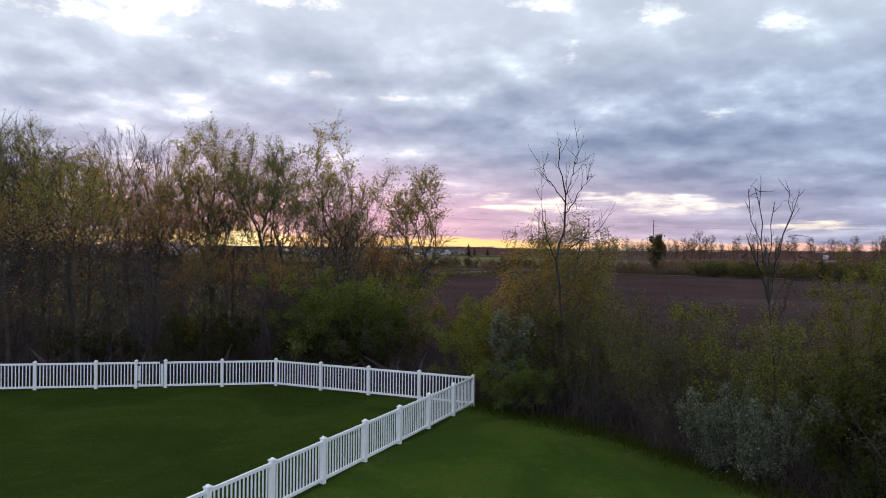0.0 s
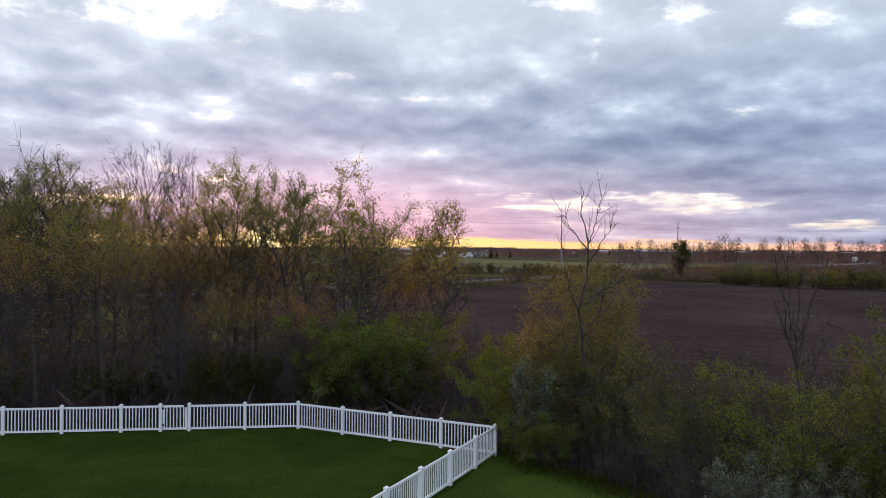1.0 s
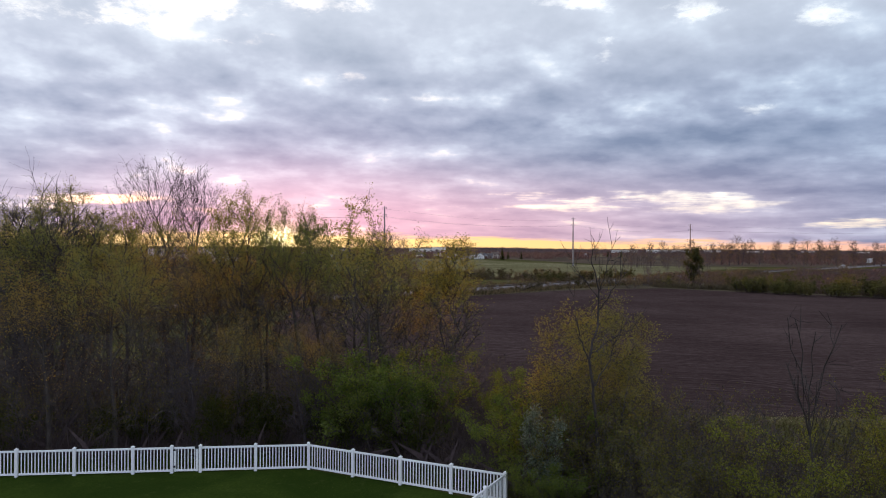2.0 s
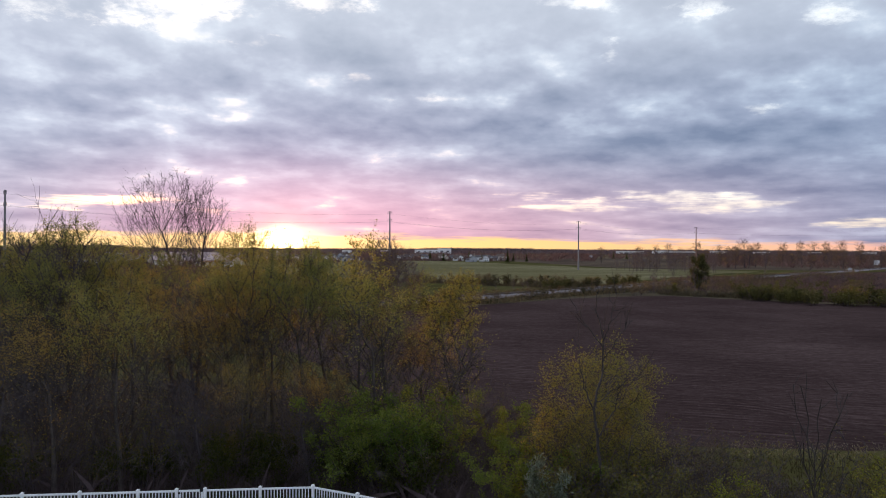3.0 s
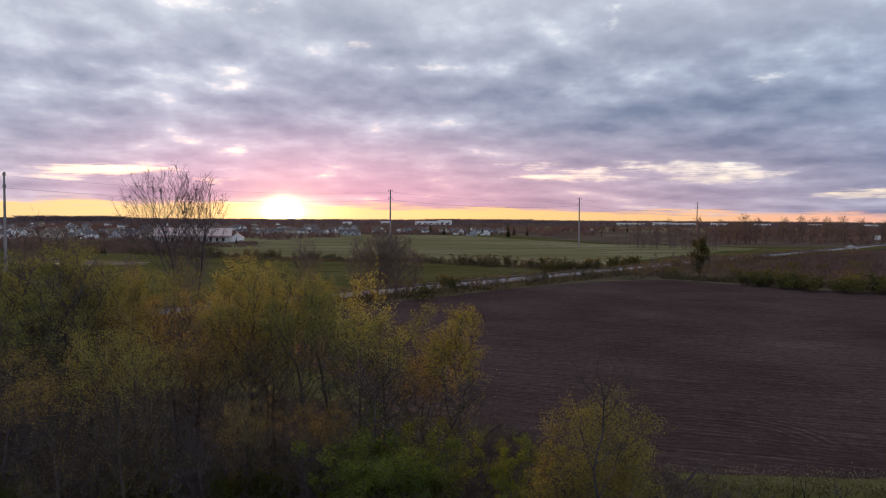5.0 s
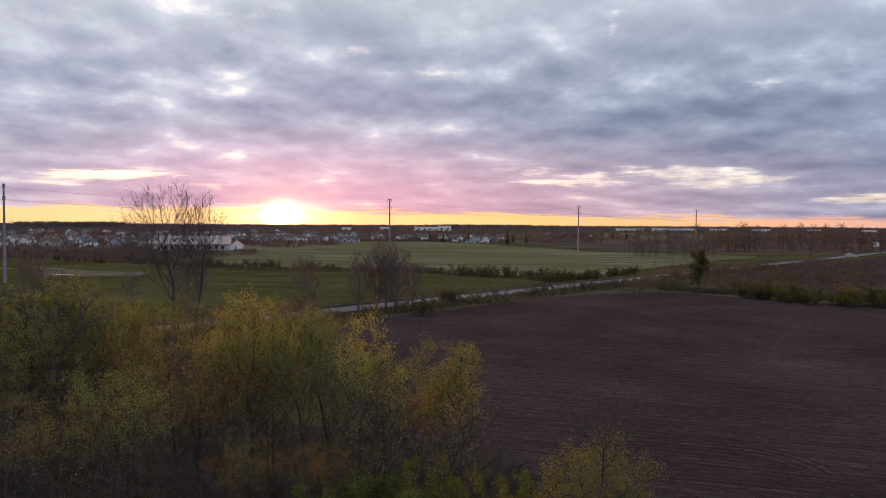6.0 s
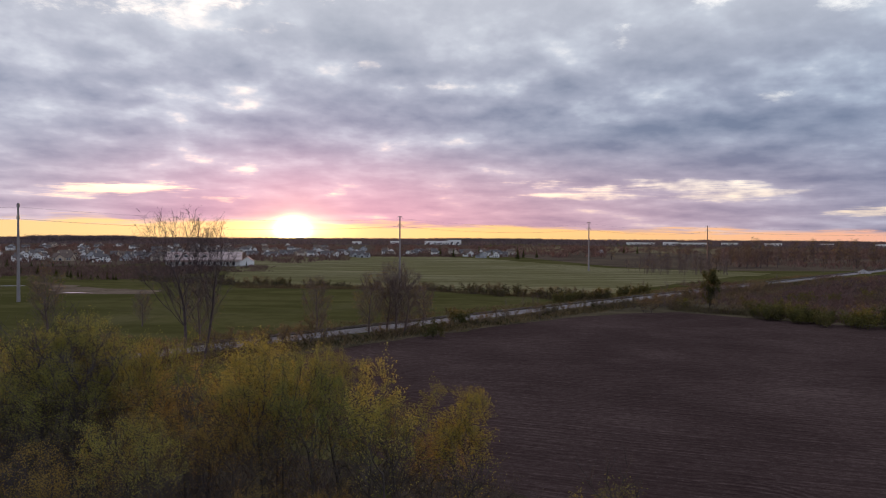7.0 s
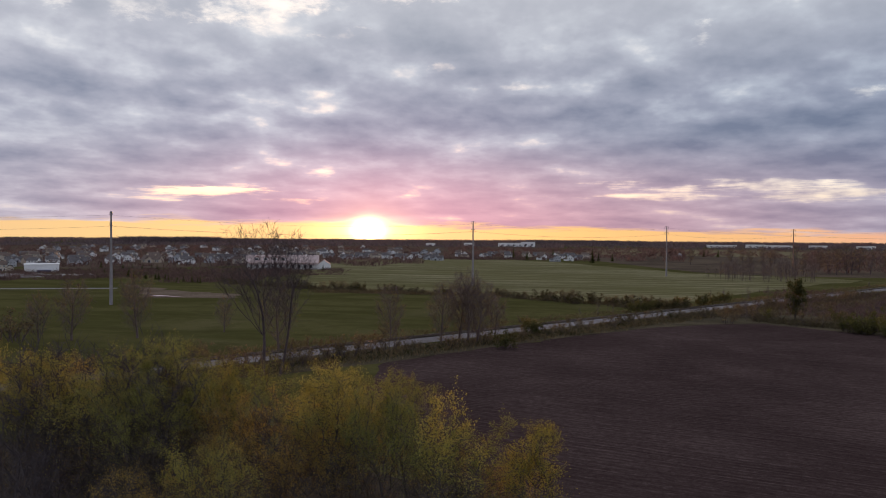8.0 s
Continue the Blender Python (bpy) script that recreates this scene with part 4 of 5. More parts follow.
ROOM = [(9.1, 22.0, 2.2), (8.2, 19.6, 2.0), (10.0, 24.4, 1.4), (3.0, 29.4, 1.3)]
LEFT, RIGHT = (-42, -1), (2.8, 17)
# the first seven are added to darken the shaded corner by the lawn
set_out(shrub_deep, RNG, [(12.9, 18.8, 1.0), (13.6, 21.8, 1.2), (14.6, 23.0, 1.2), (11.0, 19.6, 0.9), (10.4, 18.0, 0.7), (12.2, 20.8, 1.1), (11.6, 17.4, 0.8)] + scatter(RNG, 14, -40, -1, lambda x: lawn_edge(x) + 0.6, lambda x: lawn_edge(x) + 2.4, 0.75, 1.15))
set_out(shrub_red, RNG, scatter(RNG, 17, *LEFT, lambda x: lawn_edge(x) + 1.2, belt_back, 0.8, 1.2) + clear_of(scatter(RNG, 12, *RIGHT, lambda x: lawn_edge(x) + 2, thicket_back, 0.8, 1.1), ROOM) + scatter(RNG, 11, 1.0, 12.0, lambda x: 35.0, lambda x: 41.0 - max(0, x - 7) * 0.8, 0.45, 0.7) + [(16.8, 31.0, 0.9), (15.8, 34.0, 0.5), (9.4, 44.0, 0.5), (11.0, 45.4, 0.42), (12.6, 43.4, 0.45), (10.6, 42.4, 0.5), (13.6, 45.6, 0.35), (9.2, 41.5, 0.5), (11.0, 40.2, 0.45), (12.6, 38.6, 0.5)] + scatter(RNG, 14, -5.0, 9.0, lambda x: 41.0, lambda x: 54.0 - max(0, x) * 0.9, 0.45, 0.85))
set_out(shrub_grey, RNG, scatter(RNG, 17, *LEFT, lambda x: lawn_edge(x) + 1.2, lambda x: lawn_edge(x) + 9, 0.85, 1.3) + clear_of(scatter(RNG, 26, *RIGHT, lambda x: lawn_edge(x) + 2.0, thicket_back, 0.85, 1.2) + scatter(RNG, 14, 2.6, 13.0, lambda x: lawn_edge(x) + 0.7, lambda x: lawn_edge(x) + 1.8, 0.5, 0.85), ROOM))
set_out(shrub_olive, RNG, scatter(RNG, 11, *LEFT, lambda x: lawn_edge(x) + 1.2, belt_back, 0.75, 1.1) + clear_of(scatter(RNG, 18, *RIGHT, lambda x: lawn_edge(x) + 1.2, thicket_back, 0.8, 1.12), ROOM))
set_out(shrub_green, RNG, [(-5.2, 37.4, 1.45), (-3.7, 37.0, 1.2), (3.5, 28.9, 0.55), (2.5, 29.5, 0.5), (-4.9, 36.2, 1.05), (2.9, 32.4, 0.95), (-3.0, 36.6, 0.85), (1.6, 40.6, 0.95), (5.6, 33.4, 0.8), (3.0, 35.5, 0.9), (-6.4, 36.6, 0.9), (1.5, 33.2, 0.8)])
set_out(shrub_lime, RNG, [(10.0, 24.4, 1.0), (11.6, 22.6, 0.8), (18.0, 20.5, 1.0), (-2.4, 38.0, 1.1)])
silver.matrix_basis = Matrix.Translation((9.1, 22.0, 0))
silver.scale = (0.80, 0.80, 1.12)
set_out(slim_silver, RNG, [(3.0, 29.9, 1.2)], 1.0, 1.0)


def brush(name, label, spots, mat, seed, each=9, tall=0.9, wide=0.06, spread=0.7, sway=0.28):
    """Rough grass and brush: tufts of thin leaning blades, joined into one."""
    rng = np.random.default_rng(seed)
    p = np.repeat(np.array([(x, y, f) for x, y, f in spots]), each, axis=0)
    count = len(p)
    foot = np.stack([p[:, 0] + rng.normal(0, spread, count), p[:, 1] + rng.normal(0, spread, count), np.full(count, 0.0)], 1)
    high = tall * p[:, 2] * rng.uniform(0.5, 1.2, count)
    turn = rng.uniform(0, 2 * math.pi, count)
    side = np.stack([np.cos(turn), np.sin(turn), np.zeros(count)], 1) * (wide * rng.uniform(0.6, 1.4, (count, 1)))
    lean = rng.normal(0, sway, (count, 2)) * high[:, None]
    tip = foot + np.concatenate([lean, high[:, None]], 1)
    mid = foot + np.concatenate([lean * 0.35, high[:, None] * 0.55], 1)
    verts = np.stack([foot - side, foot + side, mid + side * 0.8, tip, mid - side * 0.8], 1).reshape(-1, 3)
    faces = (np.arange(count)[:, None] * 5 + np.arange(5)[None]).tolist()
    return tagged(held(name, mesh_of(name, verts.tolist(), faces, mat)), label, "grass", kind="stuff")


def strew(rng, count, x0, x1, near, far, f0=0.6, f1=1.3):
    return scatter(rng, count, x0, x1, near, far, f0, f1)


brush("edge_grass", "short dark green grass at the foot of the thicket", strew(RNG, 2600, 1.2, 22, lambda x: lawn_edge(x) - 1.0, lambda x: lawn_edge(x) + 1.2), GRASS_BLADE, 91, 8, 0.16, 0.012, 0.3)
brush("thicket_stems", "thin dead stems and low brush in the thicket", strew(RNG, 700, 1.6, 19, lambda x: lawn_edge(x) + 1.0, lambda x: lawn_edge(x) + 5.0, 0.4, 1.5), RED_TWIG, 97, 8, 1.2, 0.0045, 0.6, 0.7)
brush("belt_stems", "thin dead stems and low brush behind the fence", strew(RNG, 1500, -40, 1.0, lambda x: lawn_edge(x) + 0.3, lambda x: lawn_edge(x) + 4.0), RED_TWIG, 98, 8, 1.5, 0.005, 0.5, 0.6)
brush("lawn_grass", "short blades of mown grass", [(x, y, f) for x, y, f in strew(RNG, 9000, -12, 12, lambda x: 13.0, lambda x: min(lawn_edge(x) - 0.2, 33.0), 0.5, 1.5)], GRASS_BLADE, 99, 3, 0.05, 0.006, 0.15)
brush("fence_grass", "long green grass behind the fence", strew(RNG, 1500, -40, 1.0, lambda x: lawn_edge(x) - 0.7, lambda x: lawn_edge(x) + 1.2), GRASS_BLADE, 92, 9, 0.35, 0.018, 0.25)
brush("field_edge_grass", "sparse dry straw along the edge of the field", strew(RNG, 420, 8, 60, lambda x: 45.0 + max(0, x - 20) * 0.05, lambda x: 47.8 + max(0, x - 20) * 0.06), STRAW, 93, 9, 0.16, 0.025, 0.5, 0.6)
brush("pale_weeds", "pale dead weeds and stones at the near field edge", strew(RNG, 260, 14, 40, lambda x: 46.2, lambda x: 48.6, 0.4, 1.2), STRAW, 87, 6, 0.10, 0.04, 0.5, 0.9)
brush("rough_grass", "rough uneven grass between the thicket and the field", strew(RNG, 1500, 6, 34, lambda x: 33.0, lambda x: 45.6, 0.4, 1.4), LEAF_DULL, 88, 9, 0.24, 0.022, 0.6, 0.6)
brush("thicket_brush", "brown leafless brush at the back of the thicket", strew(RNG, 900, -4.0, 14.0, lambda x: lawn_edge(x) + 5, lambda x: 52.0 - max(0, x - 2) * 1.1, 0.6, 1.3), RED_TWIG, 89, 12, 1.6, 0.006, 0.8, 0.6)

# ---- bare and small trees round the railway, hedges, far woods ----
line_tree = plant("trackside_tree", "leafless multi-stemmed tree beside the railway", "tree", "trackside trees", 41, PALE_TWIG, LEAF_RUST, 0.8, 0.13, height=13.0, tips=190, sprays=8, spray=1.3, crown=(0.60, 0.40, 0.26), girth=0.018, clear=0.10, lobes=0.4, steep=1.3, straight=0.7)
set_out(line_tree, RNG, [(-20.5, 146.5, 1.15), (-25.5, 144.0, 1.0), (-35.3, 141.5, 0.95), (-15.6, 151, 0.7), (-22.6, 148.5, 1.1), (-18.4, 145.0, 1.0), (-52.0, 125.4, 1.05), (-87.5, 137, 1.1), (-98, 131, 1.0), (-103, 128, 0.8), (-75, 150, 0.6)], 0.95, 1.05)
hedge_bush = plant("hedge_bush", "scrubby olive-brown bush along the railway", "shrub", "bushes along the railway", 42, GREY_TWIG, LEAF_DULL, 7.0, 0.30, 0.6, 0.2, height=2.6, stems=6, foot=0.7, limbs=4, twigs=2, sprays=0, reach=0.42, clear=0.1, tilt=0.6, angle=0.7, girth=0.04, rise=0.1)
hedge_dark = plant("dark_hedge_bush", "dark green dense bush along the railway", "shrub", "bushes along the railway", 43, BARK, LEAF_HEDGE, 10.0, 0.32, 0.6, 0.2, height=3.0, stems=7, foot=0.7, limbs=4, twigs=3, sprays=0, reach=0.42, clear=0.05, tilt=0.6, angle=0.7, girth=0.04, rise=0.1)
hedge_lime = plant("green_hedge_bush", "dull green leafy bush at the field edge", "shrub", "bushes at the field edge", 44, BARK, LEAF_BRUSH, 8.0, 0.32, 0.6, 0.2, height=3.2, stems=7, foot=0.7, limbs=4, twigs=3, sprays=0, reach=0.42, clear=0.05, tilt=0.6, angle=0.7, girth=0.04, rise=0.1)
hedge_brown = plant("brown_hedge_bush", "leafless brown brush along the railway", "shrub", "bushes along the railway", 45, RED_TWIG, LEAF_BROWN, 4.0, 0.28, 0.5, 0.2, height=3.0, stems=7, foot=0.8, limbs=4, twigs=3, sprays=0, reach=0.4, clear=0.1, tilt=0.5, angle=0.6, girth=0.04, rise=0.15, thick=1.6)


def beside(count, s0, s1, o0, o1, f0, f1):
    """Spots along the railway: distance from the line's start, and off to the right of it."""
    spots = []
    for i in range(count):
        s = s0 + (s1 - s0) * (i + RNG.uniform(0, 1)) / count
        p = RAIL_POSE @ Vector((RNG.uniform(o0, o1), s, 0))
        spots.append((p.x, p.y, RNG.uniform(f0, f1)))
    return spots


def beside_line(count, line, off, f0, f1):
    """Spots strewn along a bent line of the plan."""
    pts = np.array([(x, y, 0.0) for x, y in line])
    spots = []
    for i in range(count):
        p, _ = along(pts, (i + RNG.uniform(0, 1)) / count)
        spots.append((p[0] + RNG.normal(0, off), p[1] + RNG.normal(0, off), RNG.uniform(f0, f1)))
    return spots


HEDGE_LINE = beside_line(140, [(-150, 300), (-118, 286), (-86, 274), (-57, 268), (-27, 263), (-4, 247), (18, 233), (36, 227)], 1.8, 0.5, 1.25)
CORNER_HEDGE = beside_line(34, [(62, 182), (66, 178), (72, 171), (82, 163), (95, 157), (112, 152)], 1.5, 0.65, 1.4)
set_out(hedge_brown, RNG, [(-112, 130, 1.9), (-107, 127, 1.6)] + HEDGE_LINE[1::3] + [(x, y, f) for x, y, f in beside_line(34, [(36, 203), (56, 203), (78, 192), (100, 184)], 6.0, 0.6, 1.25)] + CORNER_HEDGE[::3] + [(x + 25, y + 25, f) for x, y, f in beside_line(24, [(50, 200), (75, 200), (110, 215), (130, 260)], 11.0, 0.5, 1.2)] + beside(64, 60, 330, 7.5, 13, 0.45, 0.95) + beside(15, 36, 98, 6, 11, 0.8, 1.3) + beside(11, 210, 330, 12, 30, 0.7, 1.2) + beside(7, 20, 160, -10, -5, 0.6, 1.0) + beside(6, 300, 420, 14, 50, 0.8, 1.3))
set_out(hedge_bush, RNG, beside(12, 90, 330, 9, 13, 0.5, 0.9) + HEDGE_LINE[::2])
set_out(hedge_dark, RNG, [(-9.0, 163.0, 1.2), (-8.2, 160.5, 1.0), (-12.3, 139.0, 1.15)] + beside(12, 190, 250, -9, -4, 0.8, 1.2) + CORNER_HEDGE[::2])
set_out(hedge_lime, RNG, CORNER_HEDGE[1::2] + [(66, 196, 1.0), (88, 222, 1.1), (101, 232, 0.8), (120, 250, 1.0), (79, 214, 0.7), (74, 190, 1.0), (50, 204, 0.8), (92, 170, 1.3), (96, 168, 1.4)])
brush("trackside_brush", "brown weeds and brush along the railway", beside(2200, 20, 420, 6.5, 16, 0.35, 1.3) + beside(800, 20, 420, -11, -4.5, 0.4, 1.2) + [(-52 - 45 * RNG.uniform(0, 1), 262 + 7 * RNG.uniform(0, 1), RNG.uniform(0.5, 1.6)) for _ in range(350)] + beside(420, 210, 305, 12, 25, 0.5, 1.2), LEAF_BROWN, 94, 9, 1.0, 0.04, 0.9, 0.7)
brush("hedge_brush", "brown weeds in the hedge beyond the railway", [(x + RNG.normal(0, 1.5), y + RNG.normal(0, 1.5), f) for x, y, f in HEDGE_LINE for _ in range(6)], LEAF_BROWN, 90, 9, 1.3, 0.05, 1.2, 0.6)
brush("field_side_brush", "olive weeds between the railway and the field", beside(1200, 60, 400, 9, 15, 0.4, 1.2), LEAF_DULL, 95, 8, 0.9, 0.045, 0.9, 0.7)
brush("corner_brush", "dark weeds at the far field corner", [(x, 197 - (x - 48) * 0.66 + RNG.uniform(0, 9), RNG.uniform(0.6, 1.6)) for x in RNG.uniform(46, 110, 700)], LEAF_BROWN, 96, 9, 1.0, 0.05, 0.9, 0.7)
spire = plant("poplar", "narrow leafy tree standing at the field corner", "tree", "field corner trees", 46, BARK, LEAF_HEDGE, 9.0, 0.36, 0.6, 0.25, height=9.5, stems=2, foot=0.2, limbs=16, twigs=7, sprays=1, reach=0.30, clear=0.06, tilt=0.03, angle=0.8, girth=0.14, rise=0.2)
set_out(spire, RNG, [(57.2, 205.0, 1.2)], 1.0, 1.0)
thin = plant("thin_tree", "slender pale leafless tree in a distant grove", "tree", "distant grove", 47, PALE_TWIG, LEAF_RUST, 0.1, 0.35, height=13.0, tips=20, sprays=7, spray=2.0, crown=(0.62, 0.38, 0.10), girth=0.026, clear=0.3, steep=1.8)
set_out(thin, RNG, [(70 + 50 * RNG.uniform(0, 1), 385 + 45 * RNG.uniform(0, 1), RNG.uniform(0.5, 0.95)) for _ in range(85)]
        + [(150 + 150 * RNG.uniform(0, 1), 430 + 200 * RNG.uniform(0, 1), RNG.uniform(0.6, 1.2)) for _ in range(30)]
        + [(95 + 60 * RNG.uniform(0, 1), 235 + 90 * RNG.uniform(0, 1), RNG.uniform(0.25, 0.5)) for _ in range(26)]
        + [(x, y, 0.45 * f) for x, y, f in beside_line(14, [(40, 207), (60, 206), (84, 196)], 6.0, 0.6, 1.2)]
        + beside(20, 165, 300, -10, -5, 0.2, 0.4))
conifer_rng = np.random.default_rng(61)


def conifer(name, label, group):
    """A small fir: a stem and rings of drooping sprays."""
    ob = thing(name, label, "tree", group)
    part("trunk", tapered(bmesh.new(), 0.14, 0.02, -0.1, 5.0, 6), BARK, ob)
    verts, faces = [], []
    for i in range(230):
        t = conifer_rng.uniform(0.06, 1.0)
        a, r = conifer_rng.uniform(0, 2 * math.pi), 1.5 * (1 - t) + 0.12
        d, s = Vector((math.cos(a), math.sin(a), 0)), Vector((-math.sin(a), math.cos(a), 0))
        root, tip = Vector((0, 0, 5.1 * t)), d * r + Vector((0, 0, 5.1 * t - 0.35 * r + conifer_rng.uniform(-0.1, 0.1)))
        b, mid = len(verts), root * 0.45 + tip * 0.55
        verts += [tuple(root), tuple(mid + s * 0.22 * r), tuple(tip), tuple(mid - s * 0.22 * r)]
        faces.append((b, b + 1, b + 2, b + 3))
    held("crown", mesh_of("crown", verts, faces, LEAF_DEEP), ob)
    return ob


fir = conifer("fir_tree", "small dark fir tree in a planted row", "planted firs")
set_out(fir, RNG, [(-239 + 4.6 * i + RNG.uniform(-2, 2), 345 - 2.7 * i + RNG.uniform(-3, 3), RNG.uniform(0.5, 0.95)) for i in range(18)]
        + [(-290 + 7 * i, 415 - 3 * i + RNG.uniform(-4, 4), RNG.uniform(0.6, 1.0)) for i in range(9)]
        + [(-44, 690, 1.7), (-60, 730, 2.0), (-8, 705, 1.6), (34, 690, 1.5), (15, 640, 2.2), (-22, 760, 2.4), (22, 700, 1.6), (150, 905, 1.8), (165, 900, 1.9), (-150, 425, 0.8)], 0.9, 1.1)


def far_spots(seed, bands):
    """Spots in stretches of the distance: how many, azimuths, distances and height factors."""
    rng = np.random.default_rng(seed)
    spots = []
    for count, a0, a1, d0, d1, f0, f1 in bands:
        a, d = np.radians(rng.uniform(a0, a1, count)), rng.uniform(d0, d1, count)
        spots += list(zip((d * np.sin(a)).tolist(), (d * np.cos(a)).tolist(), rng.uniform(f0, f1, count).tolist()))
    return spots


# far woodland is a haze of leafless twigs; the horizon's paler tint imitates distance haze
tagged(brush("horizon_woods", "brown leafless woodland along the horizon, paled as by haze", far_spots(71, [(3000, -50, 42, 2300, 4300, 0.7, 1.15), (420, -33.5, -27.5, 2300, 2600, 1.3, 1.75), (330, -5, 3, 2600, 3200, 1.0, 1.45), (900, -50, 42, 1600, 2300, 0.4, 0.7)]), HAZED_TWIG, 171, 11, 10.5, 1.3, 18.0, 0.9), category="woods")
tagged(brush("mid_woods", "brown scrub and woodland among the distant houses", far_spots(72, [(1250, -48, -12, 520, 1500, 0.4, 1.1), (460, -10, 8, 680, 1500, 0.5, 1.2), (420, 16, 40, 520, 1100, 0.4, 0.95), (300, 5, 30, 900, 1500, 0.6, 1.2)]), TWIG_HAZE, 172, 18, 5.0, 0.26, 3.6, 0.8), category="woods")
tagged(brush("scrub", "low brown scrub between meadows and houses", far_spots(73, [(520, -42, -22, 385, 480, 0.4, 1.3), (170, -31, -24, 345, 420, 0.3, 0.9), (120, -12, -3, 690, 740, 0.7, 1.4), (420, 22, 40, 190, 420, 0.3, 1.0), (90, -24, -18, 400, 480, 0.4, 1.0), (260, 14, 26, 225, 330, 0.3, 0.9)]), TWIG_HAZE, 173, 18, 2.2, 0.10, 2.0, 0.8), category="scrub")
SKYLINE = [(RNG.uniform(12, 31), RNG.uniform(470, 760), RNG.uniform(0.5, 0.85)) for _ in range(44)]
tuft = plant("skyline_tree", "leafless tree standing above the far woods", "tree", "skyline trees", 48, RED_TWIG, LEAF_RUST, 0.25, 0.7, height=19.0, tips=80, sprays=7, spray=2.2, crown=(0.58, 0.42, 0.20), girth=0.045, clear=0.2)
set_out(tuft, RNG, [(d * math.sin(radians(a)), d * math.cos(radians(a)), f) for a, d, f in ((8.5, 640, 0.8), (13.5, 600, 0.9), (15.5, 620, 0.95), (18.7, 520, 1.05), (19.4, 540, 0.9), (21.2, 620, 1.0), (22.4, 640, 1.05), (23.2, 610, 1.0), (24.0, 640, 1.0), (24.8, 620, 1.0), (26.0, 600, 0.9), (27.2, 560, 0.9), (28.6, 540, 0.95), (30.2, 540, 0.9), (17.0, 700, 0.9), (11.3, 700, 0.8), *SKYLINE)], 0.95, 1.05)


# ---- the white fence ----
def pyramid_cap(bm, half, z):
    box(bm, -half, half, -half, half, z, z + 0.03)
    top = bm.verts.new((0, 0, z + 0.085))
    ring = [bm.verts.new((sx * half * 0.86, sy * half * 0.86, z + 0.03)) for sx, sy in ((-1, -1), (1, -1), (1, 1), (-1, 1))]
    for i in range(4):
        bm.faces.new((ring[i], ring[(i + 1) % 4], top))
    return bm


def post_mesh():
    bm = boxed(-0.066, 0.066, -0.066, 0.066, -0.1, 1.22, bevel=0.008)
    me = bpy.data.meshes.new("post")
    bm.to_mesh(me)
    bm.free()
    me.materials.append(VINYL)
    return me


def cap_mesh():
    me = bpy.data.meshes.new("cap")
    bm = pyramid_cap(bmesh.new(), 0.076, 1.2)
    bm.to_mesh(me)
    bm.free()
    me.materials.append(VINYL)
    return me


def picket_mesh():
    me = bpy.data.meshes.new("picket")
    bm = boxed(-0.023, 0.023, -0.012, 0.012, 0.10, 1.10, bevel=0.004)
    bm.to_mesh(me)
    bm.free()
    me.materials.append(VINYL)
    return me


POST, CAP, PICKET = post_mesh(), cap_mesh(), picket_mesh()


def panel(parent, a, b):
    """Two rails and the pickets between two posts."""
    span = b - a
    turn = Matrix.Translation(a) @ Matrix.Rotation(math.atan2(span.y, span.x), 4, "Z")
    x0, x1 = 0.066, span.length - 0.066
    part("top_rail", boxed(x0, x1, -0.028, 0.028, 1.075, 1.165, bevel=0.008), VINYL, parent, m=turn)
    part("bottom_rail", boxed(x0, x1, -0.028, 0.028, 0.07, 0.16, bevel=0.008), VINYL, parent, m=turn)
    count = max(2, round((x1 - x0) / 0.143))
    for i in range(count - 1):
        held("picket", PICKET, parent, m=turn @ Matrix.Translation((x0 + (x1 - x0) * (i + 1) / count, 0, 0)))


def fence(spots, label, gate_after=None, last_post=True):
    run = thing("fence", label, "fence", "white fence")
    pts = [Vector((x, y, 0.03)) for x, y in spots]
    for i, p in enumerate(pts):
        nxt = pts[min(i + 1, len(pts) - 1)] - pts[min(i, len(pts) - 2)]
        if i < len(pts) - 1 or last_post:
            post = held("post", POST, run, m=Matrix.Translation(p) @ Matrix.Rotation(math.atan2(nxt.y, nxt.x), 4, "Z"))
            held("cap", CAP, post)
        if i + 1 < len(pts) and i != gate_after:
            panel(run, p, pts[i + 1])
    return run


def gate(a, b):
    a, b = Vector((*a, 0.03)), Vector((*b, 0.03))
    span = b - a
    root = thing("gate", "closed white vinyl picket gate with black fittings", "gate", at=Matrix.Translation(a) @ Matrix.Rotation(math.atan2(span.y, span.x), 4, "Z"))
    x0, x1 = 0.10, span.length - 0.10
    for x in (x0, x1 - 0.09):
        part("stile", boxed(x, x + 0.09, -0.03, 0.03, 0.06, 1.165, bevel=0.006), VINYL, root)
    for z in (0.07, 1.075):
        part("gate_rail", boxed(x0 + 0.09, x1 - 0.09, -0.026, 0.026, z, z + 0.09, bevel=0.006), VINYL, root)
    count = 6
    for i in range(count):
        held("picket", PICKET, root, m=Matrix.Translation((x0 + 0.09 + (x1 - x0 - 0.18) * (i + 0.6) / count, 0, 0)))
    for z in (0.25, 1.0):
        part("hinge", boxed(0.05, 0.17, -0.05, -0.031, z, z + 0.09, bevel=0.004), BLACK_IRON, root, "black strap hinge")
    part("latch", boxed(x1 - 0.13, x1 + 0.05, -0.055, -0.031, 1.08, 1.19, bevel=0.004), BLACK_IRON, root, "black latch")


